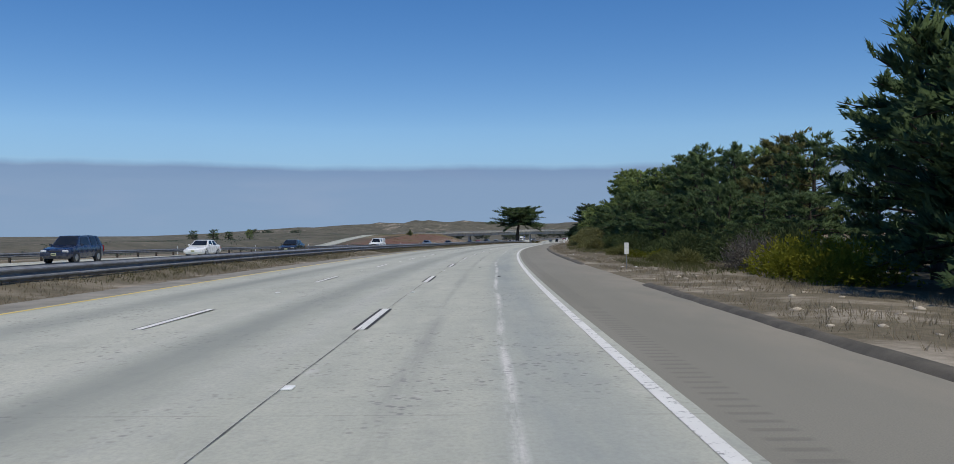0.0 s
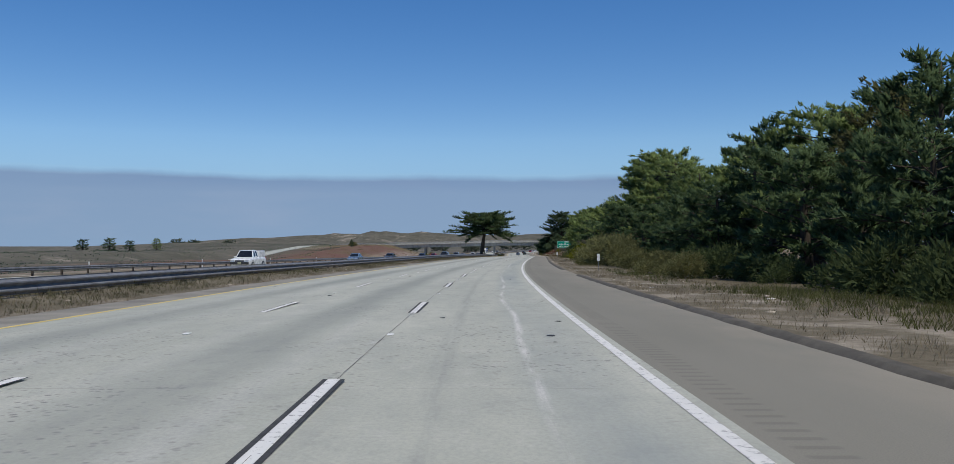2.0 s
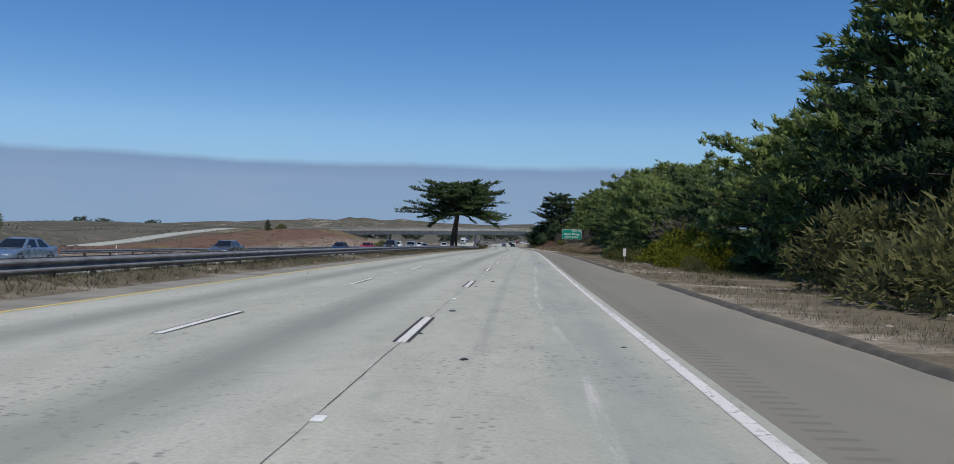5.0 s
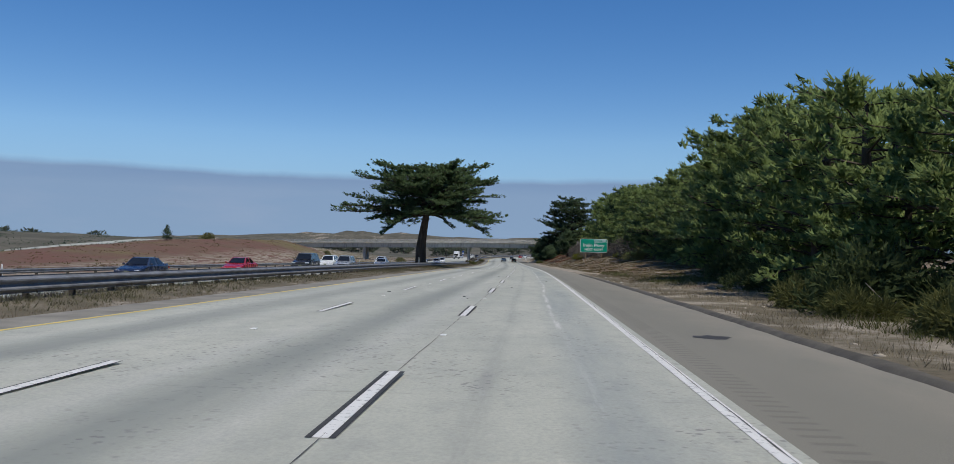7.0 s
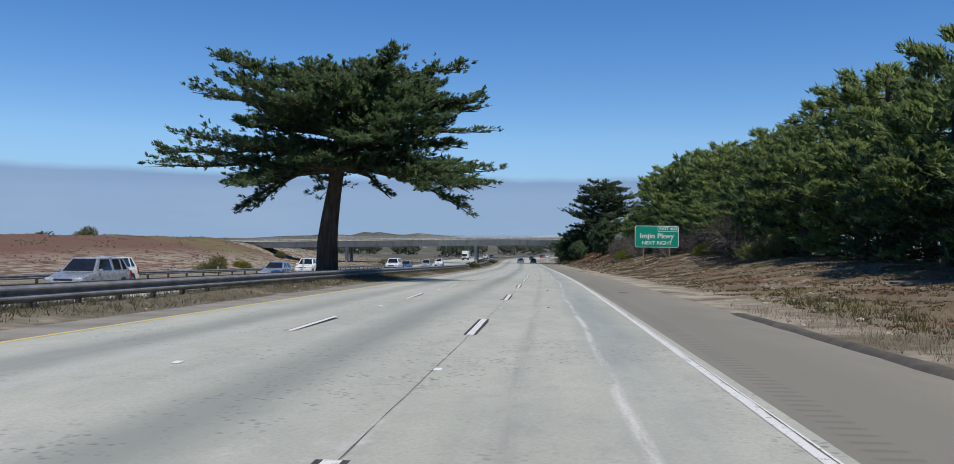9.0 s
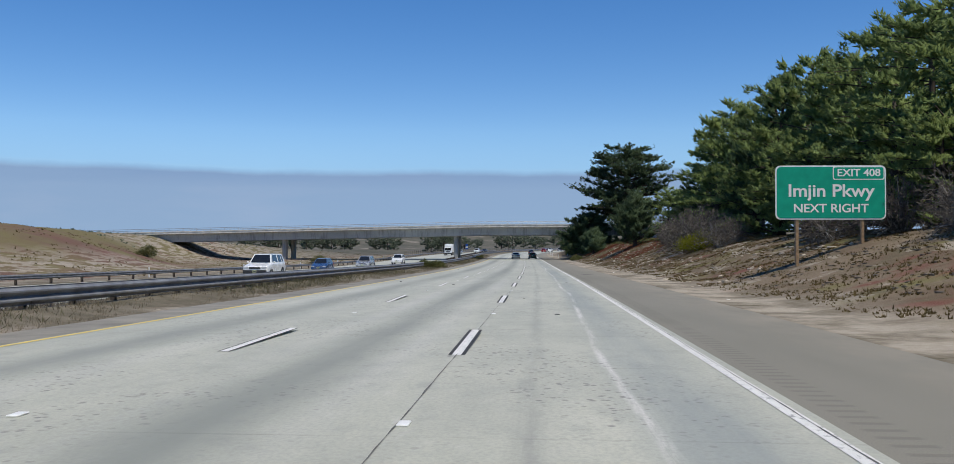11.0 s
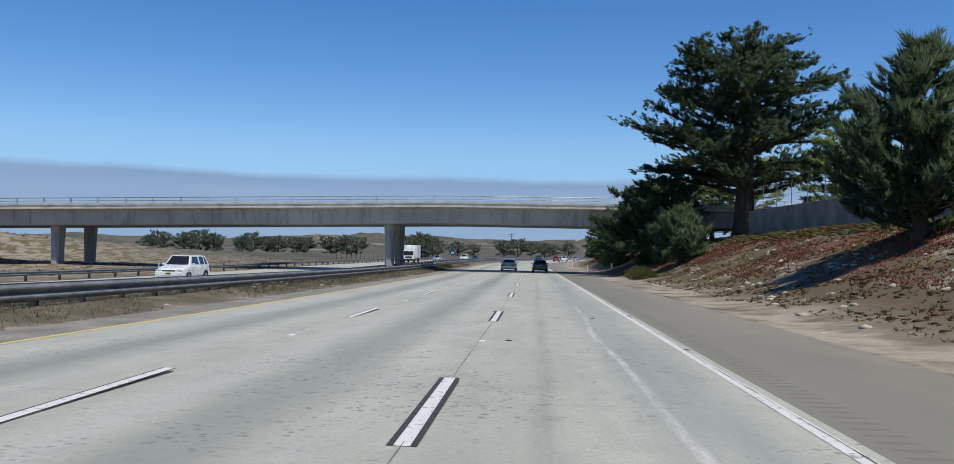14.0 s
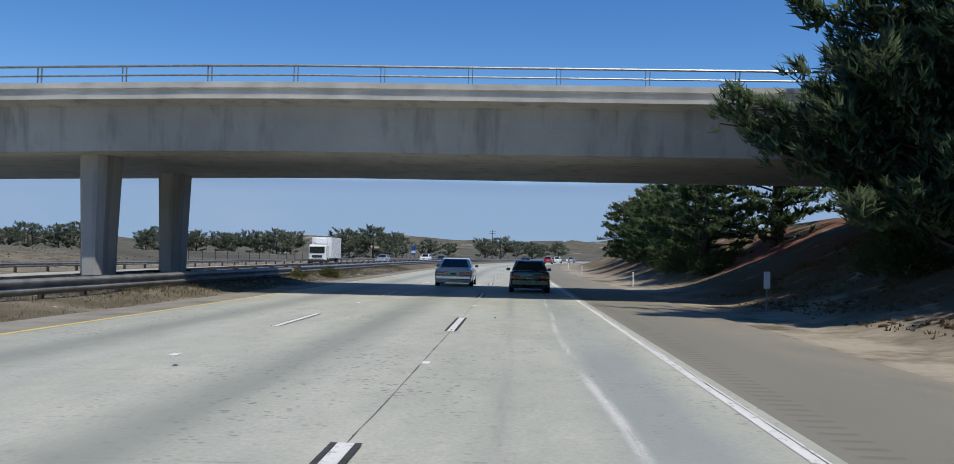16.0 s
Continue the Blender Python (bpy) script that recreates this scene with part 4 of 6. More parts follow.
def cypress_meshes(seed, h, r, clear, style, tufts, limbs, tuft=0.32, per=12, blade=(1.1, 0.26), lean=None, extra=(), twigs=False):
    """Trunk, crown and limb meshes of a wind-shaped cypress. style: tiered, broad, dome, cone or rough. extra: limbs of their own (height, bearing, length, rise, curl)."""
    rng = np.random.default_rng(seed)
    bm = bmesh.new()
    wood = bmesh.new()
    top = h * (0.9 if style == "tiered" else 0.93)
    lean = lean or rng.normal(0, 0.015, 2)
    tz = np.linspace(-0.6, top, 10)
    base_r = {"tiered": 0.74, "broad": 0.034 * h + 0.12, "dome": 1.0}.get(style, 0.02 * h + 0.1)
    tr = base_r * (1 - 0.85 * np.clip((tz - 2) / (h - 2), 0, 1) ** 0.8) * np.where(tz < 0.4, 1.35, 1.0)
    wob = np.cumsum(rng.normal(0, 0.06, (10, 2)), 0) * (0.6 if style == "tiered" else 1.0)
    trunk = np.array([(lean[0] * max(z - 3, 0) + w[0], lean[1] * max(z - 3, 0) + w[1], z) for z, w in zip(tz, wob)])
    add_tube(bm, trunk.tolist(), tr.tolist(), 12)
    fan, thick, form, lift = HABIT[style]
    paths = []
    for i in range(limbs):
        u = (i + rng.uniform(0, 1)) / limbs
        z0 = clear + (top - clear) * u ** 0.9
        az = i * 2.399 + rng.uniform(-0.5, 0.5)
        if style == "tiered":
            prof = np.interp(u, [0, 0.15, 0.5, 0.8, 1], [0.95, 1.0, 0.95, 0.8, 0.55])
            rise, curl = (rng.uniform(0.08, 0.2), rng.uniform(-0.3, -0.1)) if u < 0.25 else (rng.uniform(0.1, 0.24), rng.uniform(-0.1, 0.02))
        elif style == "broad":
            prof = np.interp(u, [0, 0.2, 0.5, 0.8, 1], [0.85, 1.0, 0.95, 0.75, 0.45])
            rise, curl = rng.uniform(0.05, 0.35), rng.uniform(-0.22, 0.08)
        elif style == "dome":
            prof = np.interp(u, [0, 0.12, 0.4, 0.7, 1], [0.75, 1.0, 1.0, 0.85, 0.5])
            rise, curl = rng.uniform(0.0, 0.3) + 0.22 * u, rng.uniform(-0.2, 0.05)
        elif style == "cone":
            prof = np.interp(u, [0, 0.15, 0.5, 1], [0.9, 1.0, 0.72, 0.12])
            rise, curl = rng.uniform(0.1, 0.4), rng.uniform(0.05, 0.35)
        else:
            prof = np.interp(u, [0, 0.3, 0.7, 1], [0.8, 1.0, 0.8, 0.35])
            rise, curl = rng.uniform(0.0, 0.4), rng.uniform(-0.2, 0.15)
        paths.append((z0, az, r * prof * rng.uniform(0.62, 1.05), rise, curl, u))
    for z0, bearing, ln, rise, curl in extra:
        paths.append((z0, radians(bearing), ln, rise, curl, (z0 - clear) / (top - clear)))
    share = np.array([p[2] ** 1.35 for p in paths])
    share = share / share.sum() * tufts
    pc, pe, ps = [], [], []
    for (z0, az, ln, rise, curl, u), nb in zip(paths, share):
        nb = max(5, round(nb))
        p = limb_path(rng, z0, az, ln, rise, curl)
        p[:, :2] += np.array([np.interp(z0, tz, trunk[:, 0]), np.interp(z0, tz, trunk[:, 1])])
        p[:, 2] = np.maximum(p[:, 2], 0.3)
        br = max(0.03, 0.3 * base_r * (1 - 0.75 * min(max(u, 0), 1)))
        add_tube(wood, p[::(1 if twigs else 2)].tolist() + ([] if twigs else [p[-1].tolist()]), np.linspace(br, 0.02, 6 if twigs else 4).tolist(), 5 if twigs else 3, False)
        # side sprays fan out level from the limb; the tufts sit along them
        K = max(4, int(3 + 1.1 * ln))
        tj = np.sort(rng.uniform(0.15, 0.97, K))
        seg = tj * (len(p) - 1)
        k = np.clip(seg.astype(int), 0, len(p) - 2)
        along = unit(p[k + 1] - p[k])
        oj = p[k] + (p[k + 1] - p[k]) * (seg - k)[:, None]
        turn = rng.uniform(0.45, 1.15, K) * np.where(np.arange(K) % 2, 1, -1)
        dj = unit(np.stack([along[:, 0] * np.cos(turn) - along[:, 1] * np.sin(turn), along[:, 0] * np.sin(turn) + along[:, 1] * np.cos(turn), along[:, 2] * 0.6 + rng.normal(lift, 0.12, K)], -1))
        Lj = np.maximum(0.6, ln * fan * (1.2 - 0.8 * tj) * rng.uniform(0.6, 1.25, K))
        # the limb's own end is a spray as well
        oj = np.concatenate([oj, p[3:4]])
        dj = np.concatenate([dj, unit(p[-1:] - p[3:4])])
        Lj = np.append(Lj, np.linalg.norm(p[-1] - p[3]) * 1.08)
        if twigs:
            for o_, d_, l_ in zip(oj, dj, Lj):
                add_tube(wood, [o_.tolist(), (o_ + d_ * l_ * 0.9).tolist()], [0.035, 0.012], 3, False)
        weight = Lj * np.append(np.ones(len(Lj) - 1), 2.2)
        pick = rng.choice(len(Lj), nb, p=weight / weight.sum())
        t = rng.uniform(0.02, 1.0, nb) ** 0.8
        side = unit(np.cross(dj[pick], np.array([0, 0, 1.0])))
        q = oj[pick] + dj[pick] * (Lj[pick] * t)[:, None] + side * (rng.normal(0, 0.13, nb) * Lj[pick] * (0.35 + 0.65 * np.sin(t * 3.0)))[:, None]
        q[:, 2] += 0.1 * Lj[pick] * t ** 2 + rng.normal(0.02, thick, nb)
        q[:, 2] = np.maximum(q[:, 2], 0.25)
        pc.append(q)
        pe.append(unit(dj[pick] + side * rng.normal(0, 0.5, (nb, 1)) + np.array([0, 0, 1.0]) * rng.uniform(-0.05, 0.45, (nb, 1))))
        ps.append(tuft * rng.uniform(0.6, 1.4, nb) * (1.25 - 0.5 * t))
    nt = max(8, tufts // 60)
    pc.append(np.c_[rng.normal(0, r * 0.07, (nt, 2)) + trunk[-1][:2], rng.uniform(top * 0.9, top * 1.03, nt)])
    pe.append(unit(np.c_[rng.normal(0, 0.6, (nt, 2)), np.full(nt, 0.6)]))
    ps.append(np.full(nt, tuft))
    crown = pad_mesh(rng, np.concatenate(pc), np.concatenate(pe), np.concatenate(ps), form, per, blade)
    return from_bm("trunk", bm, True), crown, from_bm("branch", wood, True)


def tree(name, label, meshes, leaf, m, group="", category="tree", bark="bark"):
    t = thing(name, label, category, group, m)
    for me, ma, nm in ((meshes[0], MAT[bark], "trunk"), (meshes[1], MAT[leaf], "crown"), (meshes[2], MAT[bark], "branch")):
        if not me.materials:
            me.materials.append(ma)
        ob = part(nm, me, None, t)
        if nm == "branch":
            tagged(ob, kind="stuff")
    return t


def on_ground(s, d, turn=0.0, scale=1.0, sink=0.0):
    return stand(s, d, float(ground_height(s, d)) - sink, turn) @ Matrix.Scale(scale, 4)


# the lone cypress in the median
tree("median_cypress", "lone dark green cypress with flat spreading tiers and bare trunk",
     cypress_meshes(11, 14.9, 9.4, 7.2, "tiered", 13000, 84, 0.2, 14, (1.2, 0.26), lean=(0.13, 0.0), twigs=True, extra=(
         (7.3, 180, 13.0, 0.1, -0.03), (7.8, 192, 11.5, 0.1, -0.06), (10.3, 176, 10.6, 0.28, 0.0), (8.8, 184, 10.4, 0.12, 0.0), (12.2, 178, 7.5, 0.3, 0.0), (9.6, 168, 9.5, 0.1, 0.0), (11.0, 2, 9.0, 0.2, -0.06), (9.4, -8, 9.6, 0.12, -0.1),
         (8.2, 5, 9.8, 0.12, -0.16), (7.5, -3, 10.6, 0.12, -0.2), (7.6, 22, 9.0, 0.1, -0.28), (12.6, 6, 8.0, 0.26, -0.05), (7.3, 200, 6.6, 0.02, -0.5), (7.4, 174, 6.2, 0.0, -0.52), (7.4, 215, 5.0, 0.05, -0.4), (7.5, -24, 4.6, 0.0, -0.5), (7.6, 14, 5.6, 0.0, -0.36), (7.6, -12, 9.6, 0.02, -0.22), (7.9, 28, 8.6, 0.0, -0.26), (8.2, 8, 10.4, 0.04, -0.22), (7.8, -40, 8.0, 0.0, -0.25), (7.6, 150, 8.5, 0.0, -0.2), (7.6, 225, 8.0, 0.02, -0.25))),
     "cypress_dark", stand(346.5, -13.0, -0.05, 0))

# the belt of cypresses along the right-hand side: kinds built once, then repeated with their own turn and size
KINDS = [
    ("cypress_tree", "tall dark green cypress with upswept feathery branches", cypress_meshes(21, 15, 5.6, 0.6, "cone", 1150, 62, 0.33, 13, (1.5, 0.22)), "cypress_dark", 15),
    ("cypress_tree", "broad dark green cypress with layered branches", cypress_meshes(22, 16, 7.8, 1.4, "broad", 1300, 46, 0.39, 11), "cypress", 16),
    ("cypress_tree", "ragged green cypress with wind-combed crown", cypress_meshes(23, 16, 7.2, 0.8, "rough", 1250, 46, 0.39, 11), "cypress", 16),
    ("cypress_tree", "olive-brown cypress with thin rounded crown", cypress_meshes(24, 14, 6.8, 1.2, "rough", 1050, 44, 0.37, 11), "cypress_olive", 14),
    ("cypress_tree", "dense low cypress with branches down to the ground", cypress_meshes(25, 10, 6.2, 0.2, "broad", 1050, 42, 0.35, 11), "cypress_dark", 10),
]
# low kind again in lighter leaf colour, which stands for sunlight on it
KINDS.append(("cypress_tree", "dense low cypress with layered branches in sun-lightened green", tuple(me.copy() for me in KINDS[4][2]), "cypress", 10))
# ragged kind again in darker leaf colour, which stands for its shaded side
KINDS.append(("cypress_tree", "ragged cypress with upswept wind-combed crown in shade-darkened green", tuple(me.copy() for me in KINDS[2][2]), "cypress_dark", 16))
first = {}


def belt_tree(kd, s, d, top):
    """A cypress of that kind whose tip stands top metres over the road."""
    nm, lb, me, lf, base_h = KINDS[kd]
    h = top - float(ground_height(s, d))
    loc, rot, sc = on_ground(s, d, (s * 37 + d * 11) % 360, h / base_h, 0.12).decompose()
    if kd not in first:
        first[kd] = tree(nm, lb, me, lf, Matrix.LocRotScale(loc, rot, sc), "cypresses along the highway")
    else:
        f = first[kd]
        f.scale, keep = sc, f.scale.copy()
        copy_thing(f, Matrix.LocRotScale(loc, rot, None))
        f.scale = keep


TOP_AT = [0, 40, 55, 64, 75, 100, 117, 132, 145, 160, 178, 190, 205, 216, 226, 238, 258, 275, 288, 302, 320, 332, 345, 360, 372, 385, 397, 416, 440, 474]
TOP = [14, 7.6, 8.4, 9.0, 9.7, 11.6, 12.0, 11.8, 11.0, 10.5, 11.5, 14.5, 17.5, 16.5, 12.5, 10.4, 10.4, 12.2, 13.5, 15.0, 15.6, 14.6, 15.0, 17.0, 15.4, 15.6, 16.6, 18.0, 19.0, 17.8]
belt_rng = random.Random(7)
s_at = 42.0
k_at = 0
while s_at < 476:
    top_z = float(np.interp(s_at, TOP_AT, TOP))
    d_main = 24.0 + belt_rng.uniform(-1.2, 1.6) + (1.5 if s_at > 285 else 0)
    kd = (6, 0, 6, 3, 0, 6, 0)[k_at % 7] if s_at < 140 else (1, 2, 1, 1, 2, 0)[k_at % 6]
    belt_tree(kd, s_at, d_main, top_z * belt_rng.uniform(0.96, 1.06))
    if k_at % (3 if s_at > 292 else 8) == 0 and s_at > 60:
        belt_tree((1, 2)[k_at % 2], s_at + 3, d_main + 9, top_z * 1.12)
    s_front = s_at + 4.2
    if not (116 < s_front < 136) and not (252 < s_front < 312):
        d_front = np.interp(s_front, [40, 120, 150, 220, 235, 272, 290, 480], [18.5, 18.5, 19, 18.5, 15.8, 15.8, 20.5, 21.5]) + belt_rng.uniform(-0.7, 0.9)
        belt_tree((4, 4, 0)[k_at % 3] if s_front < 200 else (5, 4, 5)[k_at % 3], s_front, float(d_front), top_z * belt_rng.uniform(0.5, 0.68))
    s_at += belt_rng.uniform(7.2, 8.6) if s_at < 150 or s_at > 292 else belt_rng.uniform(9.0, 11.5)
    k_at += 1
for kd, s, d, top_z in ((5, 256, 16.2, 7.8), (5, 264, 15.8, 9.2), (1, 271.5, 16.6, 10.6), (2, 278.5, 16.4, 11.8), (1, 285, 17, 12.4), (5, 291, 17.5, 11.0), (1, 300, 19, 12.4), (0, 27, 18.5, 14.5), (4, 29, 20, 9.5), (4, 23.5, 18.6, 8), (4, 35, 20, 8.5), (2, 16, 22, 16), (4, 20, 17.5, 9), (1, 211, 24.5, 18), (1, 131, 25, 12.5), (2, 124, 27, 12.5), (5, 298, 18.6, 6.5), (5, 306, 19.2, 7.0), (4, 314, 19.6, 7.2), (4, 323, 20.0, 7.5), (4, 332, 20.4, 7.5), (5, 243, 14.6, 5.0), (5, 258, 14.8, 5.5), (5, 270, 15.5, 5.0)):
    belt_tree(kd, s, d, top_z)

# bushes and a young cypress on the seaward side
for kd, s, d, top_z in ((4, 368, -156, 6.2), (4, 376, -150, 6.8), (4, 384, -146, 6.0), (2, 394, -140, 7.2), (0, 380, -62, 6.4)):
    belt_tree(kd, s, d, top_z)

# the group before the overpass
tree("cypress_tree", "big cypress with thick trunk and dense dark crown beside the bridge", cypress_meshes(31, 19.0, 10.2, 4.0, "dome", 10500, 90, 0.23, 14, (1.3, 0.24), twigs=True, extra=((7.5, 180, 11.5, 0.2, 0.0), (5.8, 176, 10.0, 0.1, -0.05), (9.5, 184, 9.5, 0.25, 0.0))), "cypress_deep", on_ground(530, 20.8, 0, 1, 0.1), "cypresses at the bridge")
tree("cypress_tree", "young feathery cypress on the iceplant bank", cypress_meshes(32, 8.2, 4.0, 0.2, "cone", 3000, 84, 0.2, 14, (2.0, 0.17)), "cypress_deep", on_ground(481, 16.0, 80, 1, 0.1), "cypresses at the bridge")
tree("cypress_tree", "low spreading cypress in front of the bridge deck", cypress_meshes(33, 8.4, 5.2, 0.1, "rough", 6000, 96, 0.22, 15, (1.5, 0.18), twigs=True, extra=((3.6, 182, 6.4, 0.1, 0.0), (2.6, 176, 6.6, 0.16, 0.0), (1.8, 186, 6.0, 0.1, 0.05), (5.4, 180, 4.8, 0.2, 0.0))), "cypress_deep", on_ground(531, 13.2, 0, 1, 0.1), "cypresses at the bridge")
tree("cypress_tree", "young grey-green cypress with feathery upswept twigs", cypress_meshes(34, 5.0, 3.0, 0.1, "cone", 1900, 64, 0.18, 13, (2.4, 0.15)), "cypress_deep", on_ground(519, 13.0, 50, 1, 0.1), "cypresses at the bridge")
for kd, s, d, top_z in ((4, 556, 15.5, 10), (4, 566, 13.5, 8), (4, 577, 14.5, 8.5), (2, 588, 15.5, 10), (4, 600, 15.5, 9), (1, 545, 24, 17), (2, 560, 24, 16), (3, 612, 16.5, 10.5), (2, 523, 28, 14.5), (1, 533, 33, 15), (1, 512, 34, 13), (2, 496, 35, 14), (4, 630, 18, 8), (4, 541, 16.5, 10), (4, 570, 11.8, 6.4), (4, 560, 12.4, 7.0), (0, 583, 12.6, 7.4), (4, 594, 13.0, 7.0), (3, 604, 13.2, 8.2)):
    belt_tree(kd, s, d, top_z)

# trees of the far flats and dunes
FAR_KIND = cypress_meshes(41, 9, 8.0, 0.1, "rough", 460, 34, 0.6, 8)
far_first = None
for s, d, h in ((688, -116, 4.1), (694, -116, 5.5), (692, -107, 5.2), (698, -106, 6.1), (696, -100, 5.1), (718, -102, 5.0), (724, -102, 6.1), (734, -101, 5.0), (732, -96, 5.2), (738, -92, 5.2), (742, -91, 5.1), (712, -69, 5.0), (710, -63, 5.4), (716, -62, 5.1), (704, -43, 5.5), (710, -39, 6.4), (780, -55, 6.8), (828, -60, 5.7), (848, -59, 4.9), (888, -57, 7.7), (882, -48, 8.2), (966, -69, 8.3), (932, -49, 7.3), (1010, -69, 7.5), (1070, -76, 9.6),
                (566, -198, 8.4), (573, -190, 8.0), (612, -184, 7.4), (1180, -60, 12)):
    h = h - float(ground_height(s, d)) + (1.4 if s > 600 else 0.6)
    loc, rot, sc = on_ground(s, d, (s * 41) % 360, h / 9, 0.15).decompose()
    if far_first is None:
        far_first = tree("dune_tree", "distant dark wind-bent cypress among the dunes", FAR_KIND, "hazed_foliage", Matrix.LocRotScale(loc, rot, None), "trees among the dunes")
        far_first.scale = sc
    else:
        far_first.scale, keep = sc, far_first.scale.copy()
        copy_thing(far_first, Matrix.LocRotScale(loc, rot, None))
        far_first.scale = keep


def shrub_meshes(seed, r, h, blades, blade=(0.17, 0.035), dead=0.0):
    """A rounded bush: forked stems and a lumpy crown of leaf sprays."""
    rng = np.random.default_rng(seed)
    bm = bmesh.new()
    lobes = rng.normal(0, 1, (9, 3))
    lobes[:, 2] = np.abs(lobes[:, 2]) * 0.7 + 0.15
    lobes = unit(lobes)
    cs, ds = [], []
    for i, l in enumerate(lobes):
        c = l * np.array([r * 0.62, r * 0.62, h * 0.6]) * rng.uniform(0.7, 1.1)
        add_tube(bm, [(0, 0, -0.15), (c * 0.5 + rng.normal(0, 0.06, 3)).tolist(), c.tolist()], [0.05, 0.03, 0.012], 5, False)
        n = blades // 9 // 3
        u = unit(rng.normal(0, 1, (n, 3)))
        rad = rng.uniform(0.25, 1.0, (n, 1)) ** 0.5 * np.array([r * 0.52, r * 0.52, h * 0.42]) * rng.uniform(0.75, 1.15)
        q = c + u * rad
        ok = q[:, 2] > 0.02
        cs.append(q[ok])
        ds.append(u[ok])
        if dead:
            for k in range(int(8 * dead)):
                e = c + unit(rng.normal(0, 1, 3)) * np.array([r, r, h]) * 0.5
                add_tube(bm, [(c * 0.6).tolist(), ((c + e) / 2 + rng.normal(0, 0.1, 3)).tolist(), e.tolist()], [0.016, 0.01, 0.004], 4, False)
    return from_bm("stem", bm), leaf_mesh("foliage", rng, np.concatenate(cs), np.concatenate(ds), 3, blade[0], blade[1], 0.07, 0.25, 0.5)


SHRUBS = {
    "yellow": (shrub_meshes(51, 2.4, 2.4, 5000, (0.17, 0.045)), "shrub_yellow", "rounded yellow-green shrub with dense foliage"),
    "olive": (shrub_meshes(52, 2.2, 2.3, 5000, (0.2, 0.038)), "shrub_olive", "olive roadside shrub with fine twigs"),
    "grey": (shrub_meshes(53, 2.0, 2.4, 2600, (0.18, 0.025), 1.0), "shrub_grey", "bare grey shrub of dry twigs"),
    "dark": (shrub_meshes(55, 2.3, 2.6, 4200, (0.22, 0.042)), "scrub_dark", "dark green young cypress scrub under the trees"),
    "low": (shrub_meshes(54, 1.1, 0.9, 3000, (0.2, 0.022)), "weed_green", "low green weed clump"),
}
shrub_first = {}


def shrub(kind, s, d, size, sink=0.05):
    me, lf, lb = SHRUBS[kind]
    loc, rot, sc = on_ground(s, d, (s * 71 + d * 13) % 360, size, sink).decompose()
    if kind not in shrub_first:
        t = thing("shrub", lb, "shrub", "shrubs along the highway", Matrix.LocRotScale(loc, rot, sc))
        part("stem", me[0], MAT["deadwood"], t)
        part("foliage", me[1], MAT[lf], t)
        shrub_first[kind] = t
    else:
        f = shrub_first[kind]
        f.scale, keep = sc, f.scale.copy()
        copy_thing(f, Matrix.LocRotScale(loc, rot, None))
        f.scale = keep


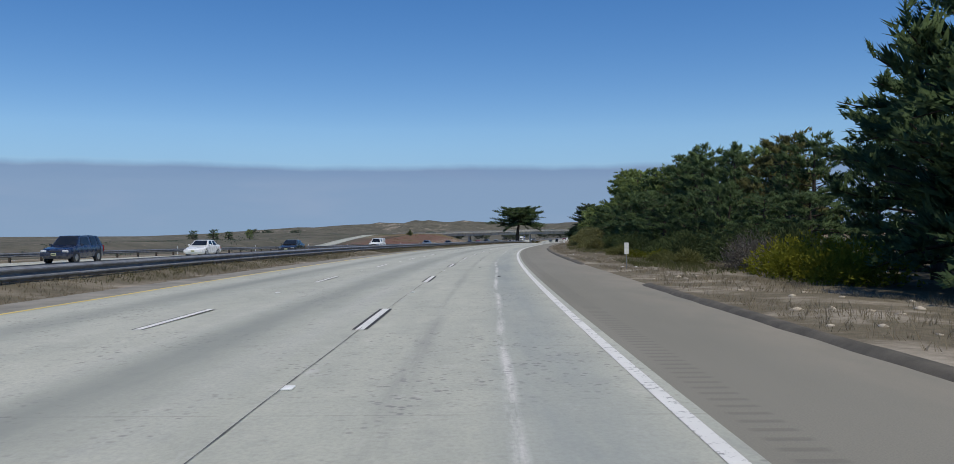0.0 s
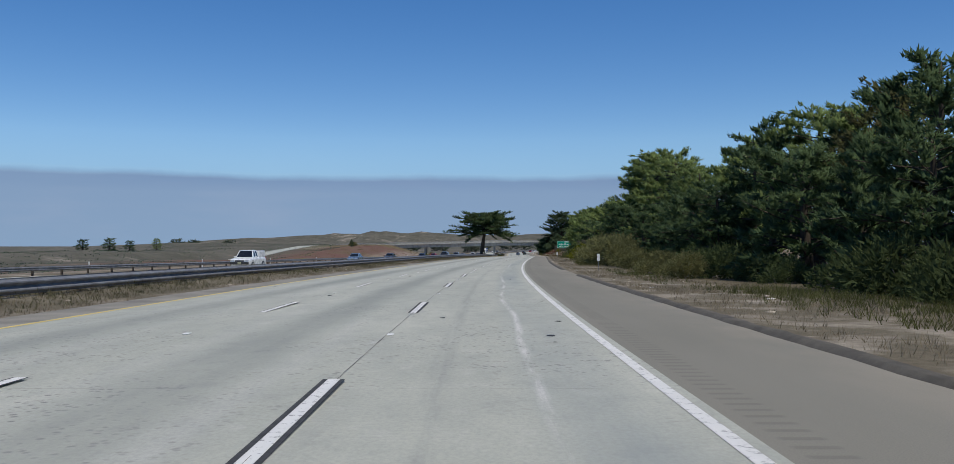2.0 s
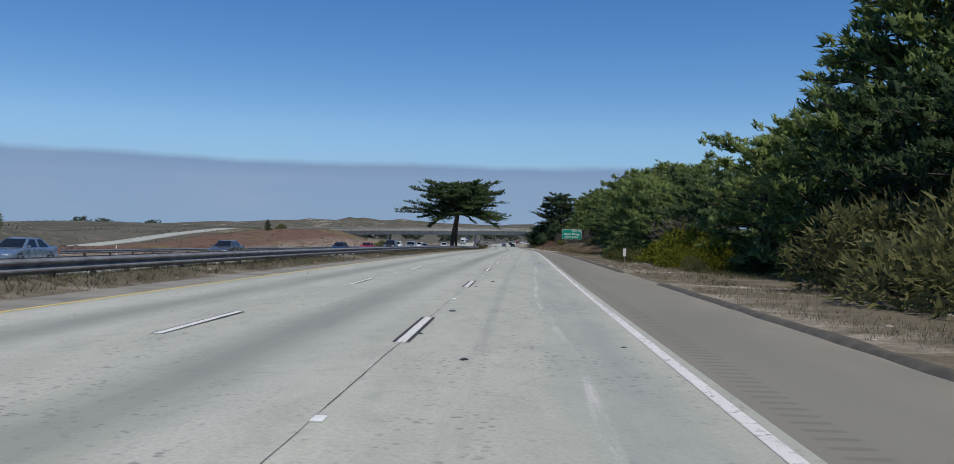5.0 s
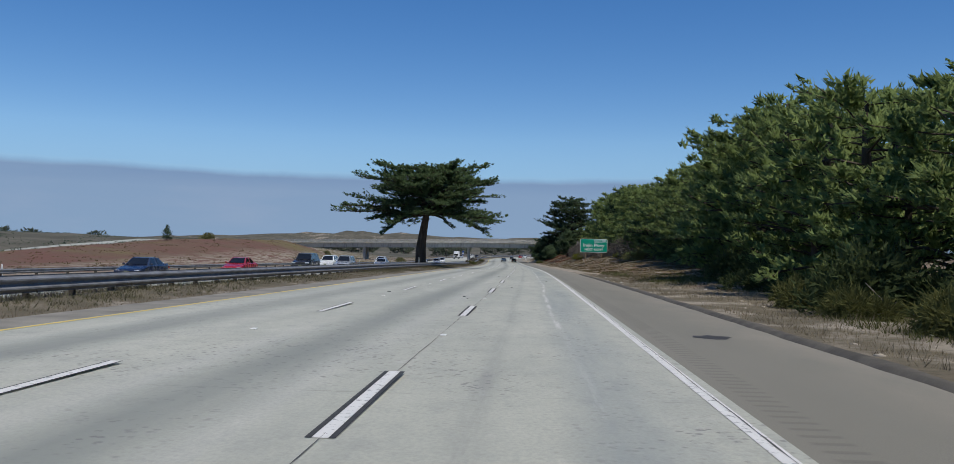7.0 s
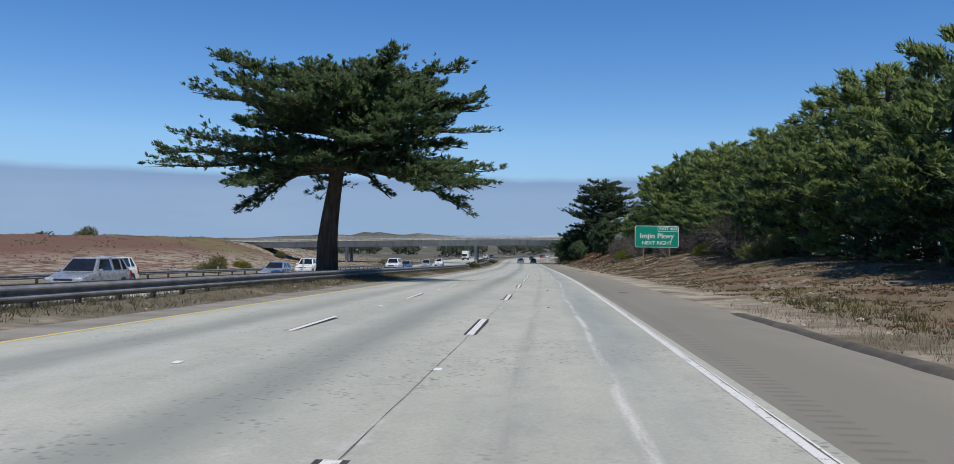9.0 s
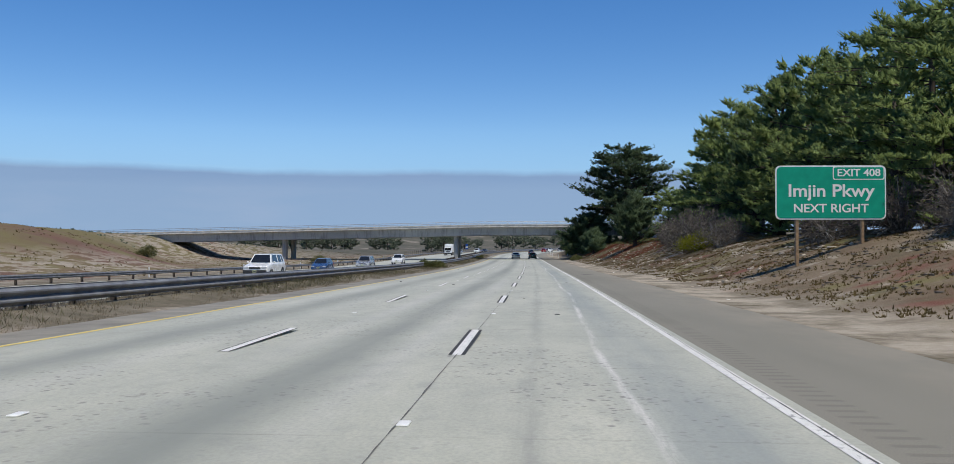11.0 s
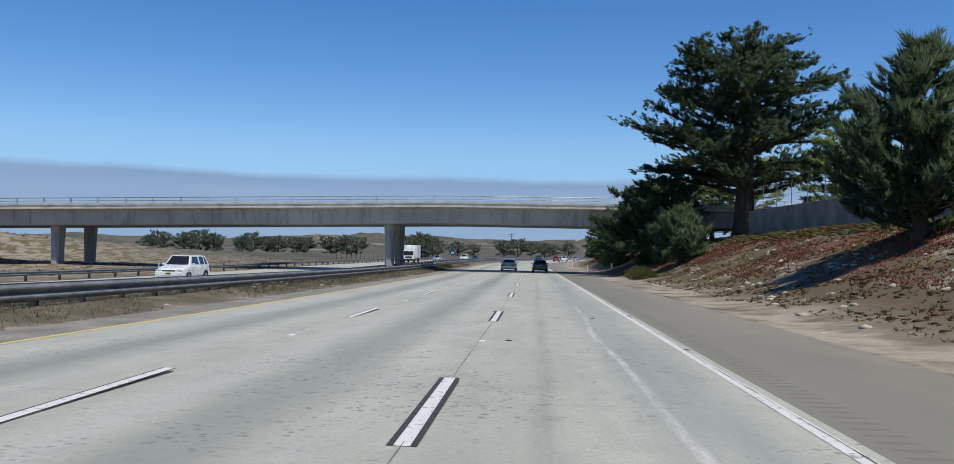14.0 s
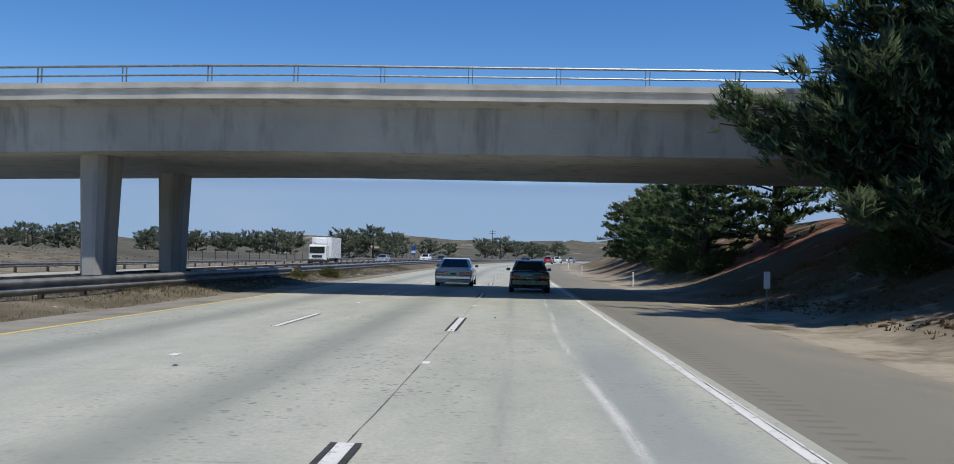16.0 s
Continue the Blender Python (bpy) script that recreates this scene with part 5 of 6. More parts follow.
for s in np.arange(44.0, 300.0, 6.0):
    if not 204 < s < 216:
        shrub("dark", float(s), float(np.interp(s, [40, 120, 150, 225, 240, 272, 300], [16.4, 16.8, 17, 16.5, 13.6, 13.8, 19]) + 0.8 * math.sin(s * 1.7)), float(1.0 + 0.25 * math.sin(s * 2.9)))
for kind, s, d, size in (
        ("yellow", 32, 13.2, 0.85), ("yellow", 35, 15.0, 1.0), ("yellow", 29.5, 14.2, 0.9), ("grey", 37.5, 13.0, 0.7), ("grey", 39, 14.0, 0.8), ("low", 46, 12, 1.0), ("low", 52, 12, 0.8), ("yellow", 58, 13.0, 0.45),
        ("yellow", 66, 12.5, 0.4), ("low", 72, 11.8, 1.0), ("olive", 118, 13, 0.8), ("olive", 124, 12.6, 0.8), ("olive", 133, 13.5, 0.75), ("olive", 137, 12.6, 0.7), ("olive", 141, 14.0, 0.7), ("olive", 146, 13.0, 0.8), ("olive", 151, 13.4, 1.2), ("olive", 157, 13.6, 1.5), ("olive", 163, 14.0, 1.7),
        ("olive", 170, 13.6, 1.7), ("olive", 177, 14, 1.75), ("olive", 185, 13.8, 1.7), ("olive", 193, 14.2, 1.6), ("yellow", 221, 13.4, 1.2), ("yellow", 224.5, 13.4, 1.4), ("yellow", 228, 14.6, 1.8), ("yellow", 232, 14.0, 1.5), ("yellow", 236, 13.6, 1.0), ("grey", 238, 16.5, 2.2), ("grey", 244, 16.5, 1.8), ("olive", 217, 12.2, 0.5),
        ("low", 236, 11.6, 1.2), ("low", 241, 11.2, 1.0), ("low", 246, 11.5, 1.3), ("low", 252, 11.2, 1.1), ("low", 258, 11.4, 1.3), ("grey", 369.8, 19.0, 1.9), ("olive", 356.0, 18.0, 1.0), ("grey", 388, 18.5, 1.1), ("grey", 392, 20, 1.3), ("yellow", 386, 19, 0.7), ("grey", 400, 17, 1.1), ("grey", 396, 19, 1.3),
        ("grey", 436, 15.0, 1.25), ("olive", 440, 15.8, 1.0), ("grey", 446, 16.4, 1.4), ("grey", 432, 16.0, 1.7), ("olive", 451, 16.6, 0.9), ("grey", 457, 17.5, 0.8), ("yellow", 462, 18.4, 0.7), ("yellow", 428, 15.2, 0.9), ("grey", 424, 16.0, 1.3), ("olive", 471, 20.5, 0.7),
        ("dark", 527, 13.2, 0.75), ("dark", 534, 12.8, 0.8), ("dark", 557, 12.0, 0.8), ("dark", 563, 11.8, 0.9), ("dark", 572, 12.3, 1.0), ("dark", 583, 12.8, 1.0), ("olive", 521, 9.8, 0.5), ("low", 514, 9.6, 0.9), ("low", 518, 9.8, 1.1), ("low", 452, -10.4, 0.9), ("low", 449, -10.8, 1.0), ("low", 456, -10.3, 0.8), ("low", 460, -10.6, 0.6), ("low", 556, -10.6, 0.5), ("low", 562, -10.2, 0.7),
        ("olive", 496, -34, 0.8), ("olive", 381, -33.5, 0.9), ("olive", 470, -52, 0.8), ("yellow", 400, -37, 0.6), ("olive", 424, -70, 0.9)):
    shrub(kind, s, d, size)

# ---------------------------------------------------------------- signs and markers
def text_mesh(body, size, material, centre, parent, name, wide=1.0):
    cu = bpy.data.curves.new(name, "FONT")
    cu.body = body
    cu.size = size
    cu.align_x, cu.align_y = "CENTER", "CENTER"
    cu.extrude = 0.002
    cu.offset = size * 0.018
    tmp = bpy.data.objects.new(name, cu)
    me = bpy.data.meshes.new_from_object(tmp)
    bpy.data.objects.remove(tmp)
    me.materials.clear()
    me.materials.append(material)
    part(name, me, None, parent, m=Matrix.Translation(centre) @ Matrix.Rotation(radians(90), 4, "X") @ Matrix.Diagonal((wide, 1, 1, 1)))


def rounded_panel(w, h, r, t):
    bm = bmesh.new()
    pts = []
    for cx, cz, a0 in ((w / 2 - r, h / 2 - r, 0), (-w / 2 + r, h / 2 - r, 90), (-w / 2 + r, -h / 2 + r, 180), (w / 2 - r, -h / 2 + r, 270)):
        for k in range(5):
            a = radians(a0 + k * 22.5)
            pts.append((cx + r * math.cos(a), cz + r * math.sin(a)))
    f = bm.faces.new([bm.verts.new((x, 0, z)) for x, z in pts])
    e = bmesh.ops.extrude_face_region(bm, geom=[f])
    bmesh.ops.translate(bm, vec=(0, t, 0), verts=[v for v in e["geom"] if isinstance(v, bmesh.types.BMVert)])
    bmesh.ops.recalc_face_normals(bm, faces=bm.faces)
    return bm


def exit_sign():
    z0 = float(ground_height(394, 15))
    t = thing("exit_sign", "green exit sign with white lettering on two timber posts", "road sign", m=stand(394, 14.93, 0, 2))
    for x in (-1.55, 1.5):
        bm = bmesh.new()
        add_box(bm, (x, 0.13, (z0 - 0.6 + 5.6) / 2), (0.14, 0.19, 5.6 - z0 + 0.6), 0.012)
        part("post", bm, MAT["sign_timber"], t)
    w, h, c = 5.15, 2.55, Vector((0, 0, 4.48))
    part("border", rounded_panel(w, h, 0.24, 0.03), MAT["sign_white"], t, m=Matrix.Translation(c))
    part("panel", rounded_panel(w - 0.13, h - 0.13, 0.2, 0.02), MAT["sign_green"], t, m=Matrix.Translation(c + Vector((0, -0.012, 0))))
    tab_at = c + Vector((1.3, -0.018, h / 2 - 0.36))
    part("exit_tab", rounded_panel(2.4, 0.64, 0.1, 0.03), MAT["sign_white"], t, m=Matrix.Translation(tab_at))
    part("tab_panel", rounded_panel(2.3, 0.54, 0.08, 0.02), MAT["sign_green"], t, m=Matrix.Translation(tab_at + Vector((0, -0.008, 0))))
    text_mesh("EXIT 408", 0.48, MAT["sign_white"], tab_at + Vector((0, -0.012, 0)), t, "lettering", 1.1)
    text_mesh("Imjin Pkwy", 0.82, MAT["sign_white"], c + Vector((0.0, -0.024, 0.06)), t, "lettering", 1.12)
    text_mesh("NEXT RIGHT", 0.56, MAT["sign_white"], c + Vector((0.0, -0.024, -0.76)), t, "lettering", 1.08)


exit_sign()


def service_sign():
    t = thing("service_sign", "small blue roadside service sign on a steel post", "road sign", m=stand(712, -29.8, float(ground_height(712, -29.8)), 180 + 170))
    bm = bmesh.new()
    add_box(bm, (0, 0.04, 1.5), (0.08, 0.06, 3.6), 0.008)
    part("post", bm, MAT["steel"], t)
    for z, h, mt in ((3.0, 1.0, "sign_blue"), (2.15, 0.5, "sign_white"), (1.6, 0.45, "sign_blue")):
        part("panel", rounded_panel(1.0, h, 0.06, 0.02), MAT[mt], t, m=Matrix.Translation((0, 0, z)))


service_sign()


def paddle(s, d, z, h=1.15, w=0.2, ph=0.52, turn=4):
    t = thing("marker_post", "white rectangular marker plate on a grey steel post", "marker post", "roadside markers", stand(s, d, z, turn))
    bm = bmesh.new()
    add_box(bm, (0, 0.02, h / 2 - 0.2), (0.05, 0.03, h + 0.3), 0.006)
    part("post", bm, MAT["steel"], t)
    part("plate", rounded_panel(w, ph, 0.02, 0.012), MAT["white_post"], t, m=Matrix.Translation((0, -0.01, h - ph / 2 + 0.05)))


for s, d in ((39.1, 8.15), (130.3, 9.1), (221.3, 8.45), (535.3, 9.0)):
    paddle(s, d, float(ground_height(s, d)))


def delineator(s, d, yellow=False, h=0.85):
    t = thing("delineator", "slim white reflector post" if not yellow else "slim yellow and white reflector post", "reflector post", "reflector posts", on_ground(s, d))
    bm = bmesh.new()
    add_box(bm, (0, 0, h / 2 - 0.1), (0.1, 0.035, h + 0.2), 0.012)
    part("stake", bm, MAT["white_post"], t)
    bm = bmesh.new()
    add_box(bm, (0, -0.02, h - 0.14), (0.08, 0.01, 0.16), 0.002)
    part("reflector", bm, MAT["yellow_line" if yellow else "white_line"], t)


for s in range(14, 560, 24):
    delineator(s, -30.6)
delineator(338, -12.2, True, 1.25)
for s in (560, 600, 640):
    delineator(s, 8.3)
# ---------------------------------------------------------------- vehicles
def loft(bm, rings):
    for a, b in zip(rings, rings[1:]):
        k = len(a)
        for i in range(k):
            bm.faces.new((a[i], a[(i + 1) % k], b[(i + 1) % k], b[i]))
    bm.faces.new(rings[0][::-1])
    bm.faces.new(rings[-1])
    bmesh.ops.recalc_face_normals(bm, faces=bm.faces)


def soften(bm, angle=0.55):
    """Smooth faces that break only at the hard edges."""
    bm.normal_update()
    for f in bm.faces:
        f.smooth = True
    for e in bm.edges:
        e.smooth = e.calc_face_angle(0) < angle
    return bm


#  length, width, height, belt height, bonnet y-range and cabin: y of (rear base, rear top, front top, front base) as parts of the length from the tail
BODIES = {
    "saloon80": dict(l=5.4, w=1.92, h=1.43, belt=0.95, deck=0.92, nose=0.86, cab=(0.2, 0.29, 0.56, 0.66), wheel=0.33, track=(0.22, 0.8), box=True),
    "saloon": dict(l=4.65, w=1.76, h=1.42, belt=0.92, deck=0.97, nose=0.74, cab=(0.14, 0.29, 0.56, 0.72), wheel=0.32, track=(0.2, 0.8), box=False),
    "suv": dict(l=4.7, w=1.85, h=1.72, belt=1.08, deck=1.06, nose=0.95, cab=(0.02, 0.1, 0.6, 0.74), wheel=0.36, track=(0.19, 0.8), box=False),
    "bigsuv": dict(l=5.2, w=2.0, h=1.92, belt=1.2, deck=1.16, nose=1.08, cab=(0.01, 0.07, 0.62, 0.74), wheel=0.39, track=(0.2, 0.8), box=True),
    "hatch": dict(l=4.1, w=1.74, h=1.48, belt=0.95, deck=0.95, nose=0.78, cab=(0.03, 0.16, 0.58, 0.75), wheel=0.31, track=(0.18, 0.8), box=False),
    "pickup": dict(l=5.5, w=1.95, h=1.82, belt=1.1, deck=1.1, nose=1.02, cab=(0.4, 0.43, 0.64, 0.74), wheel=0.38, track=(0.2, 0.8), box=True),
}


def vehicle(kind, name, label, paint, m, group="", shell=False, tail_dark=False):
    b = BODIES[kind]
    L, W, H, belt = b["l"], b["w"] / 2, b["h"], b["belt"]
    t = thing(name, label, "car", group, m)
    y = lambda u: -L / 2 + L * u
    low = 0.2 if not kind in ("bigsuv", "pickup", "suv") else 0.3
    r0, r1, f1, f0 = b["cab"]
    # lower body, lofted from tail to nose
    sec = []
    for u in (0.0, 0.015, 0.05, 0.12, r0 + 0.01, (r0 + f0) / 2, f0 - 0.01, 0.85, 0.94, 0.985, 1.0):
        top = belt if r0 <= u <= f0 else (b["deck"] if u < r0 else np.interp(u, [f0, 0.9, 1.0], [belt, b["nose"], b["nose"] - 0.1]))
        w = W * np.interp(u, [0, 0.03, 0.12, 0.88, 0.96, 1], [0.9, 0.95, 1, 1, 0.94, 0.84] if not b["box"] else [0.95, 0.98, 1, 1, 0.98, 0.93])
        bot = low + (0.12 if u in (0.0, 1.0) else 0.0)
        top = top - (0.06 if u in (0.0, 1.0) else 0.0)
        mid = bot + (top - bot) * 0.55
        sec.append((y(u), [(-w * 0.86, bot), (-w * 0.97, bot + 0.1), (-w, mid), (-w * 0.965, top - 0.07), (-w * 0.88, top), (w * 0.88, top), (w * 0.965, top - 0.07), (w, mid), (w * 0.97, bot + 0.1), (w * 0.86, bot)]))
    bm = bmesh.new()
    loft(bm, [[bm.verts.new((x, yy, z)) for x, z in ring] for yy, ring in sec])
    bmesh.ops.bevel(bm, geom=[e for e in bm.edges if len(e.link_faces) == 2 and e.calc_face_angle(0) > 0.7], offset=0.035, segments=2, affect="EDGES", profile=0.5)
    body = part("body", soften(bm), MAT[paint], t)
    # cabin and its windows
    wb, wt = W * 0.89, W * 0.68
    cab_w = [(y(r0), belt - 0.02, wb), (y(r1), H - 0.05, wt), (y((r1 + f1) / 2), H, wt * 1.02), (y(f1), H - 0.04, wt), (y(f0), belt - 0.02, wb)]
    bm = bmesh.new()
    ring = [[bm.verts.new((sx * w, yy, z)) for sx in (-1, 1)] for yy, z, w in cab_w]
    for a, c in zip(ring, ring[1:]):
        bm.faces.new((a[0], a[1], c[1], c[0]))
    bm.faces.new([q[0] for q in ring])
    bm.faces.new([q[1] for q in ring][::-1])
    bmesh.ops.bevel(bm, geom=[e for e in bm.edges if e.calc_face_angle(0) > 0.5], offset=0.075, segments=3, affect="EDGES", profile=0.5)
    bmesh.ops.recalc_face_normals(bm, faces=bm.faces)
    part("cabin", soften(bm), MAT[paint], t)

    def pane(nm, corners, push, inset):
        c = [Vector(q) for q in corners]
        mid = sum(c, Vector()) / len(c)
        nrm = (c[1] - c[0]).cross(c[2] - c[0]).normalized()
        if nrm.dot(Vector(push)) < 0:
            nrm = -nrm
        c = [mid + (q - mid) * inset for q in c]
        bm = bmesh.new()
        f = bm.faces.new([bm.verts.new(q + nrm * 0.004) for q in c])
        e = bmesh.ops.extrude_face_region(bm, geom=[f])
        bmesh.ops.translate(bm, vec=nrm * 0.012, verts=[v for v in e["geom"] if isinstance(v, bmesh.types.BMVert)])
        bmesh.ops.recalc_face_normals(bm, faces=bm.faces)
        part(nm, bm, MAT["glass"], t)

    pane("rear_window", [(-wb, y(r0), belt), (wb, y(r0), belt), (wt, y(r1), H - 0.05), (-wt, y(r1), H - 0.05)], (0, -1, 0.3), 0.84)
    pane("windscreen", [(-wb, y(f0), belt), (wb, y(f0), belt), (wt, y(f1), H - 0.04), (-wt, y(f1), H - 0.04)], (0, 1, 0.3), 0.88)
    split = (r0 + f0) / 2 - 0.01
    for sx in (-1, 1):
        def side(u, top):
            yy = y(u)
            return (sx * (wt if top else wb), yy, (H - 0.05) if top else belt)
        if kind in ("suv", "bigsuv"):
            third = r0 + (split - r0) * 0.46
            pane("side_window", [side(r0 + 0.05, 0), side(third - 0.01, 0), side(third - 0.01, 1), side(r1 + 0.025, 1)], (sx, 0, 0.2), 0.82)
            pane("side_window", [side(third + 0.01, 0), side(split - 0.012, 0), side(split - 0.012, 1), side(third + 0.01, 1)], (sx, 0, 0.2), 0.84)
        else:
            pane("side_window", [side(r0 + 0.05, 0), side(split - 0.012, 0), side(split - 0.012, 1), side(r1 + 0.025, 1)], (sx, 0, 0.2), 0.84)
        pane("side_window", [side(split + 0.012, 0), side(f0 - 0.045, 0), side(f1 - 0.01, 1), side(split + 0.012, 1)], (sx, 0, 0.2), 0.84)
        bm = bmesh.new()
        add_box(bm, (sx * (W + 0.07), y(f0 - 0.05), belt + 0.06), (0.18, 0.09, 0.13), 0.03)
        part("mirror", bm, MAT[paint if kind != "saloon80" else "black_plastic"], t)
    # wheels
    r = b["wheel"]
    bt = bmesh.new()
    bmesh.ops.create_cone(bt, cap_ends=True, segments=20, radius1=r, radius2=r, depth=0.21)
    bmesh.ops.bevel(bt, geom=[e for e in bt.edges if len(e.link_faces) == 2 and e.calc_face_angle(0) > 1], offset=0.03, segments=2, affect="EDGES")
    tyre = from_bm("tyre", bt, False)
    tyre.materials.append(MAT["rubber"])
    br = bmesh.new()
    bmesh.ops.create_cone(br, cap_ends=True, segments=16, radius1=r * 0.62, radius2=r * 0.5, depth=0.03)
    rim = from_bm("rim", br)
    rim.materials.append(MAT["rim"])
    for u in b["track"]:
        for sx in (-1, 1):
            wm = Matrix.Translation((sx * (W - 0.11), y(u), r)) @ Matrix.Rotation(radians(90 * sx), 4, "Y")
            w = part("wheel", tyre, None, t, m=wm)
            part("rim", rim, None, w, m=Matrix.Translation((0, 0, 0.105)))
            ba = bmesh.new()
            bmesh.ops.create_cone(ba, cap_ends=True, segments=20, radius1=r * 1.16, radius2=r * 1.16, depth=0.02)
            part("wheel_arch", ba, MAT["black_plastic"], t, m=Matrix.Translation((sx * (W - 0.014), y(u), r)) @ Matrix.Rotation(radians(90 * sx), 4, "Y"))
    # bumpers, lamps, plates
    bump = "chrome" if kind == "saloon80" else ("black_plastic" if kind in ("pickup", "bigsuv") else paint)
    for nm, yy in (("rear_bumper", y(0) - 0.02), ("front_bumper", y(1) + 0.02)):
        bm = bmesh.new()
        add_box(bm, (0, yy, low + 0.26), (W * 1.86, 0.14, 0.2 if kind == "saloon80" else 0.26), 0.04)
        part(nm, bm, MAT[bump], t)
    lamp_z = b["deck"] - (0.26 if kind in ("saloon80", "saloon") else 0.2)
    for sx in (-1, 1):
        bm = bmesh.new()
        lw, lh = (W * 0.62, 0.17) if kind == "saloon80" else ((W * 0.44, 0.16) if kind == "saloon" else (0.18, 0.4))
        add_box(bm, (sx * (W * 0.93 - lw / 2), y(0) - 0.005, lamp_z), (lw, 0.08, lh), 0.012)
        lamp = part("tail_lamp", bm, MAT["lamp_red"], t)
        if kind == "saloon80":
            for k in (-0.045, 0.0, 0.045):
                bm = bmesh.new()
                add_box(bm, (sx * (W * 0.93 - lw / 2), y(0) - 0.046, lamp_z + k), (lw, 0.006, 0.008), 0.0)
                part("trim_bar", bm, MAT["chrome"], lamp)
        elif kind == "saloon":
            bm = bmesh.new()
            add_box(bm, (sx * (W * 0.86), y(0) - 0.008, lamp_z - 0.03), (0.16, 0.085, 0.08), 0.008)
            part("turn_lamp", bm, MAT["lamp_amber"], lamp)
        bm = bmesh.new()
        add_box(bm, (sx * (W * 0.72), y(1) - 0.03, b["nose"] - 0.2), (W * 0.42, 0.12, 0.16), 0.04)
        part("headlamp", bm, MAT["lamp_clear"], t)
    bm = bmesh.new()
    add_box(bm, (0, y(1) + 0.01, b["nose"] - 0.24), (W * 0.9, 0.05, 0.15), 0.02)
    part("grille", bm, MAT["black_plastic"], t)
    for yy, zz in ((y(0) - 0.052, lamp_z - 0.01), (y(1) + 0.1, low + 0.28)):
        bm = bmesh.new()
        add_box(bm, (0, yy, zz), (0.32, 0.02, 0.16), 0.006)
        pl = part("number_plate", bm, MAT["plate"], t)
        bm = bmesh.new()
        add_box(bm, (0, yy + (-0.011 if yy < 0 else 0.011), zz), (0.24, 0.004, 0.06), 0.0)
        part("plate_bar", bm, MAT["plate_bar"], pl)
    if kind == "pickup" and shell:
        bm = bmesh.new()
        add_box(bm, (0, y(0.2), 1.42), (W * 1.8, L * 0.37, 0.66), 0.08)
        part("canopy", bm, MAT[paint], t)
    return t


PAINTS = {"paint_white": (0.78, 0.78, 0.76), "paint_green": (0.012, 0.045, 0.042), "paint_navy": (0.012, 0.02, 0.05), "paint_silver": (0.42, 0.44, 0.46), "paint_red": (0.33, 0.012, 0.025), "paint_blue": (0.02, 0.06, 0.16),
          "paint_black": (0.012, 0.012, 0.014), "paint_grey": (0.12, 0.13, 0.14), "paint_pale_blue": (0.2, 0.27, 0.36)}
for k, c in PAINTS.items():
    MAT[k] = car_paint(k, c, 0.5 if k in ("paint_silver", "paint_green", "paint_grey", "paint_pale_blue") else 0.0)

vehicle("saloon80", "saloon_car", "white boxy eighties saloon with dark rear window and red tail lamps", "paint_white", stand(551.6 + 2.7, -1.0 - 0.75))
vehicle("saloon", "saloon_car", "dark green saloon with red and amber tail lamps", "paint_green", stand(545.8 + 2.3, 1.95))
AHEAD = [("saloon", "paint_black", 640, 1.9, "small dark saloon in the traffic ahead"), ("suv", "paint_red", 716, 1.9, "red car in the traffic ahead"), ("suv", "paint_white", 742, 1.9, "white car in the distant traffic ahead"),
         ("saloon", "paint_grey", 760, -1.8, "grey car in the distant traffic ahead"), ("suv", "paint_silver", 778, 1.9, "silver car in the distant traffic ahead"), ("saloon", "paint_white", 800, -1.8, "white car in the distant traffic ahead")]
for kd, pt, s, d, lb in AHEAD:
    vehicle(kd, "car", lb, pt, stand(s, d), "traffic ahead")
ONCOMING = [("suv", "paint_navy", 54, -24.4, "dark navy estate car coming the other way", 0), ("saloon", "paint_white", 76, -24.2, "white saloon with dark windows coming the other way", 0), ("saloon", "paint_black", 92, -20.6, "black saloon coming the other way", 0),
            ("pickup", "paint_white", 152, -23.6, "white pickup with canopy coming the other way", 1), ("saloon", "paint_pale_blue", 206, -24.2, "pale blue saloon coming the other way", 0), ("saloon", "paint_grey", 236, -23.8, "grey saloon coming the other way", 0),
            ("saloon", "paint_navy", 283, -24.0, "dark blue saloon coming the other way", 0), ("saloon", "paint_red", 301, -23.4, "red saloon coming the other way", 0), ("bigsuv", "paint_black", 321, -22.6, "black off-roader coming the other way", 0),
            ("suv", "paint_silver", 329, -19.9, "silver estate car coming the other way", 0), ("suv", "paint_white", 338, -23.8, "white off-roader coming the other way", 0), ("bigsuv", "paint_white", 421, -20.6, "large white off-roader coming the other way", 0),
            ("hatch", "paint_blue", 449, -22.6, "blue hatchback coming the other way", 0), ("suv", "paint_silver", 465, -20.7, "silver off-roader coming the other way", 0), ("suv", "paint_white", 501, -21.6, "white off-roader coming the other way", 0),
            ("saloon", "paint_silver", 360, -20.4, "silver saloon coming the other way", 0), ("suv", "paint_white", 384, -24.2, "white car coming the other way", 0), ("suv", "paint_white", 690, -22.0, "white car coming the other way beyond the bridge", 0), ("saloon", "paint_silver", 660, -24, "silver car coming the other way beyond the bridge", 0), ("saloon", "paint_black", 700, -20.5, "dark car coming the other way beyond the bridge", 0)]
for kd, pt, s, d, lb, sh in ONCOMING:
    vehicle(kd, "car", lb, pt, stand(s, d, float(opp(s)) - 0.01, 180), "oncoming traffic", bool(sh))


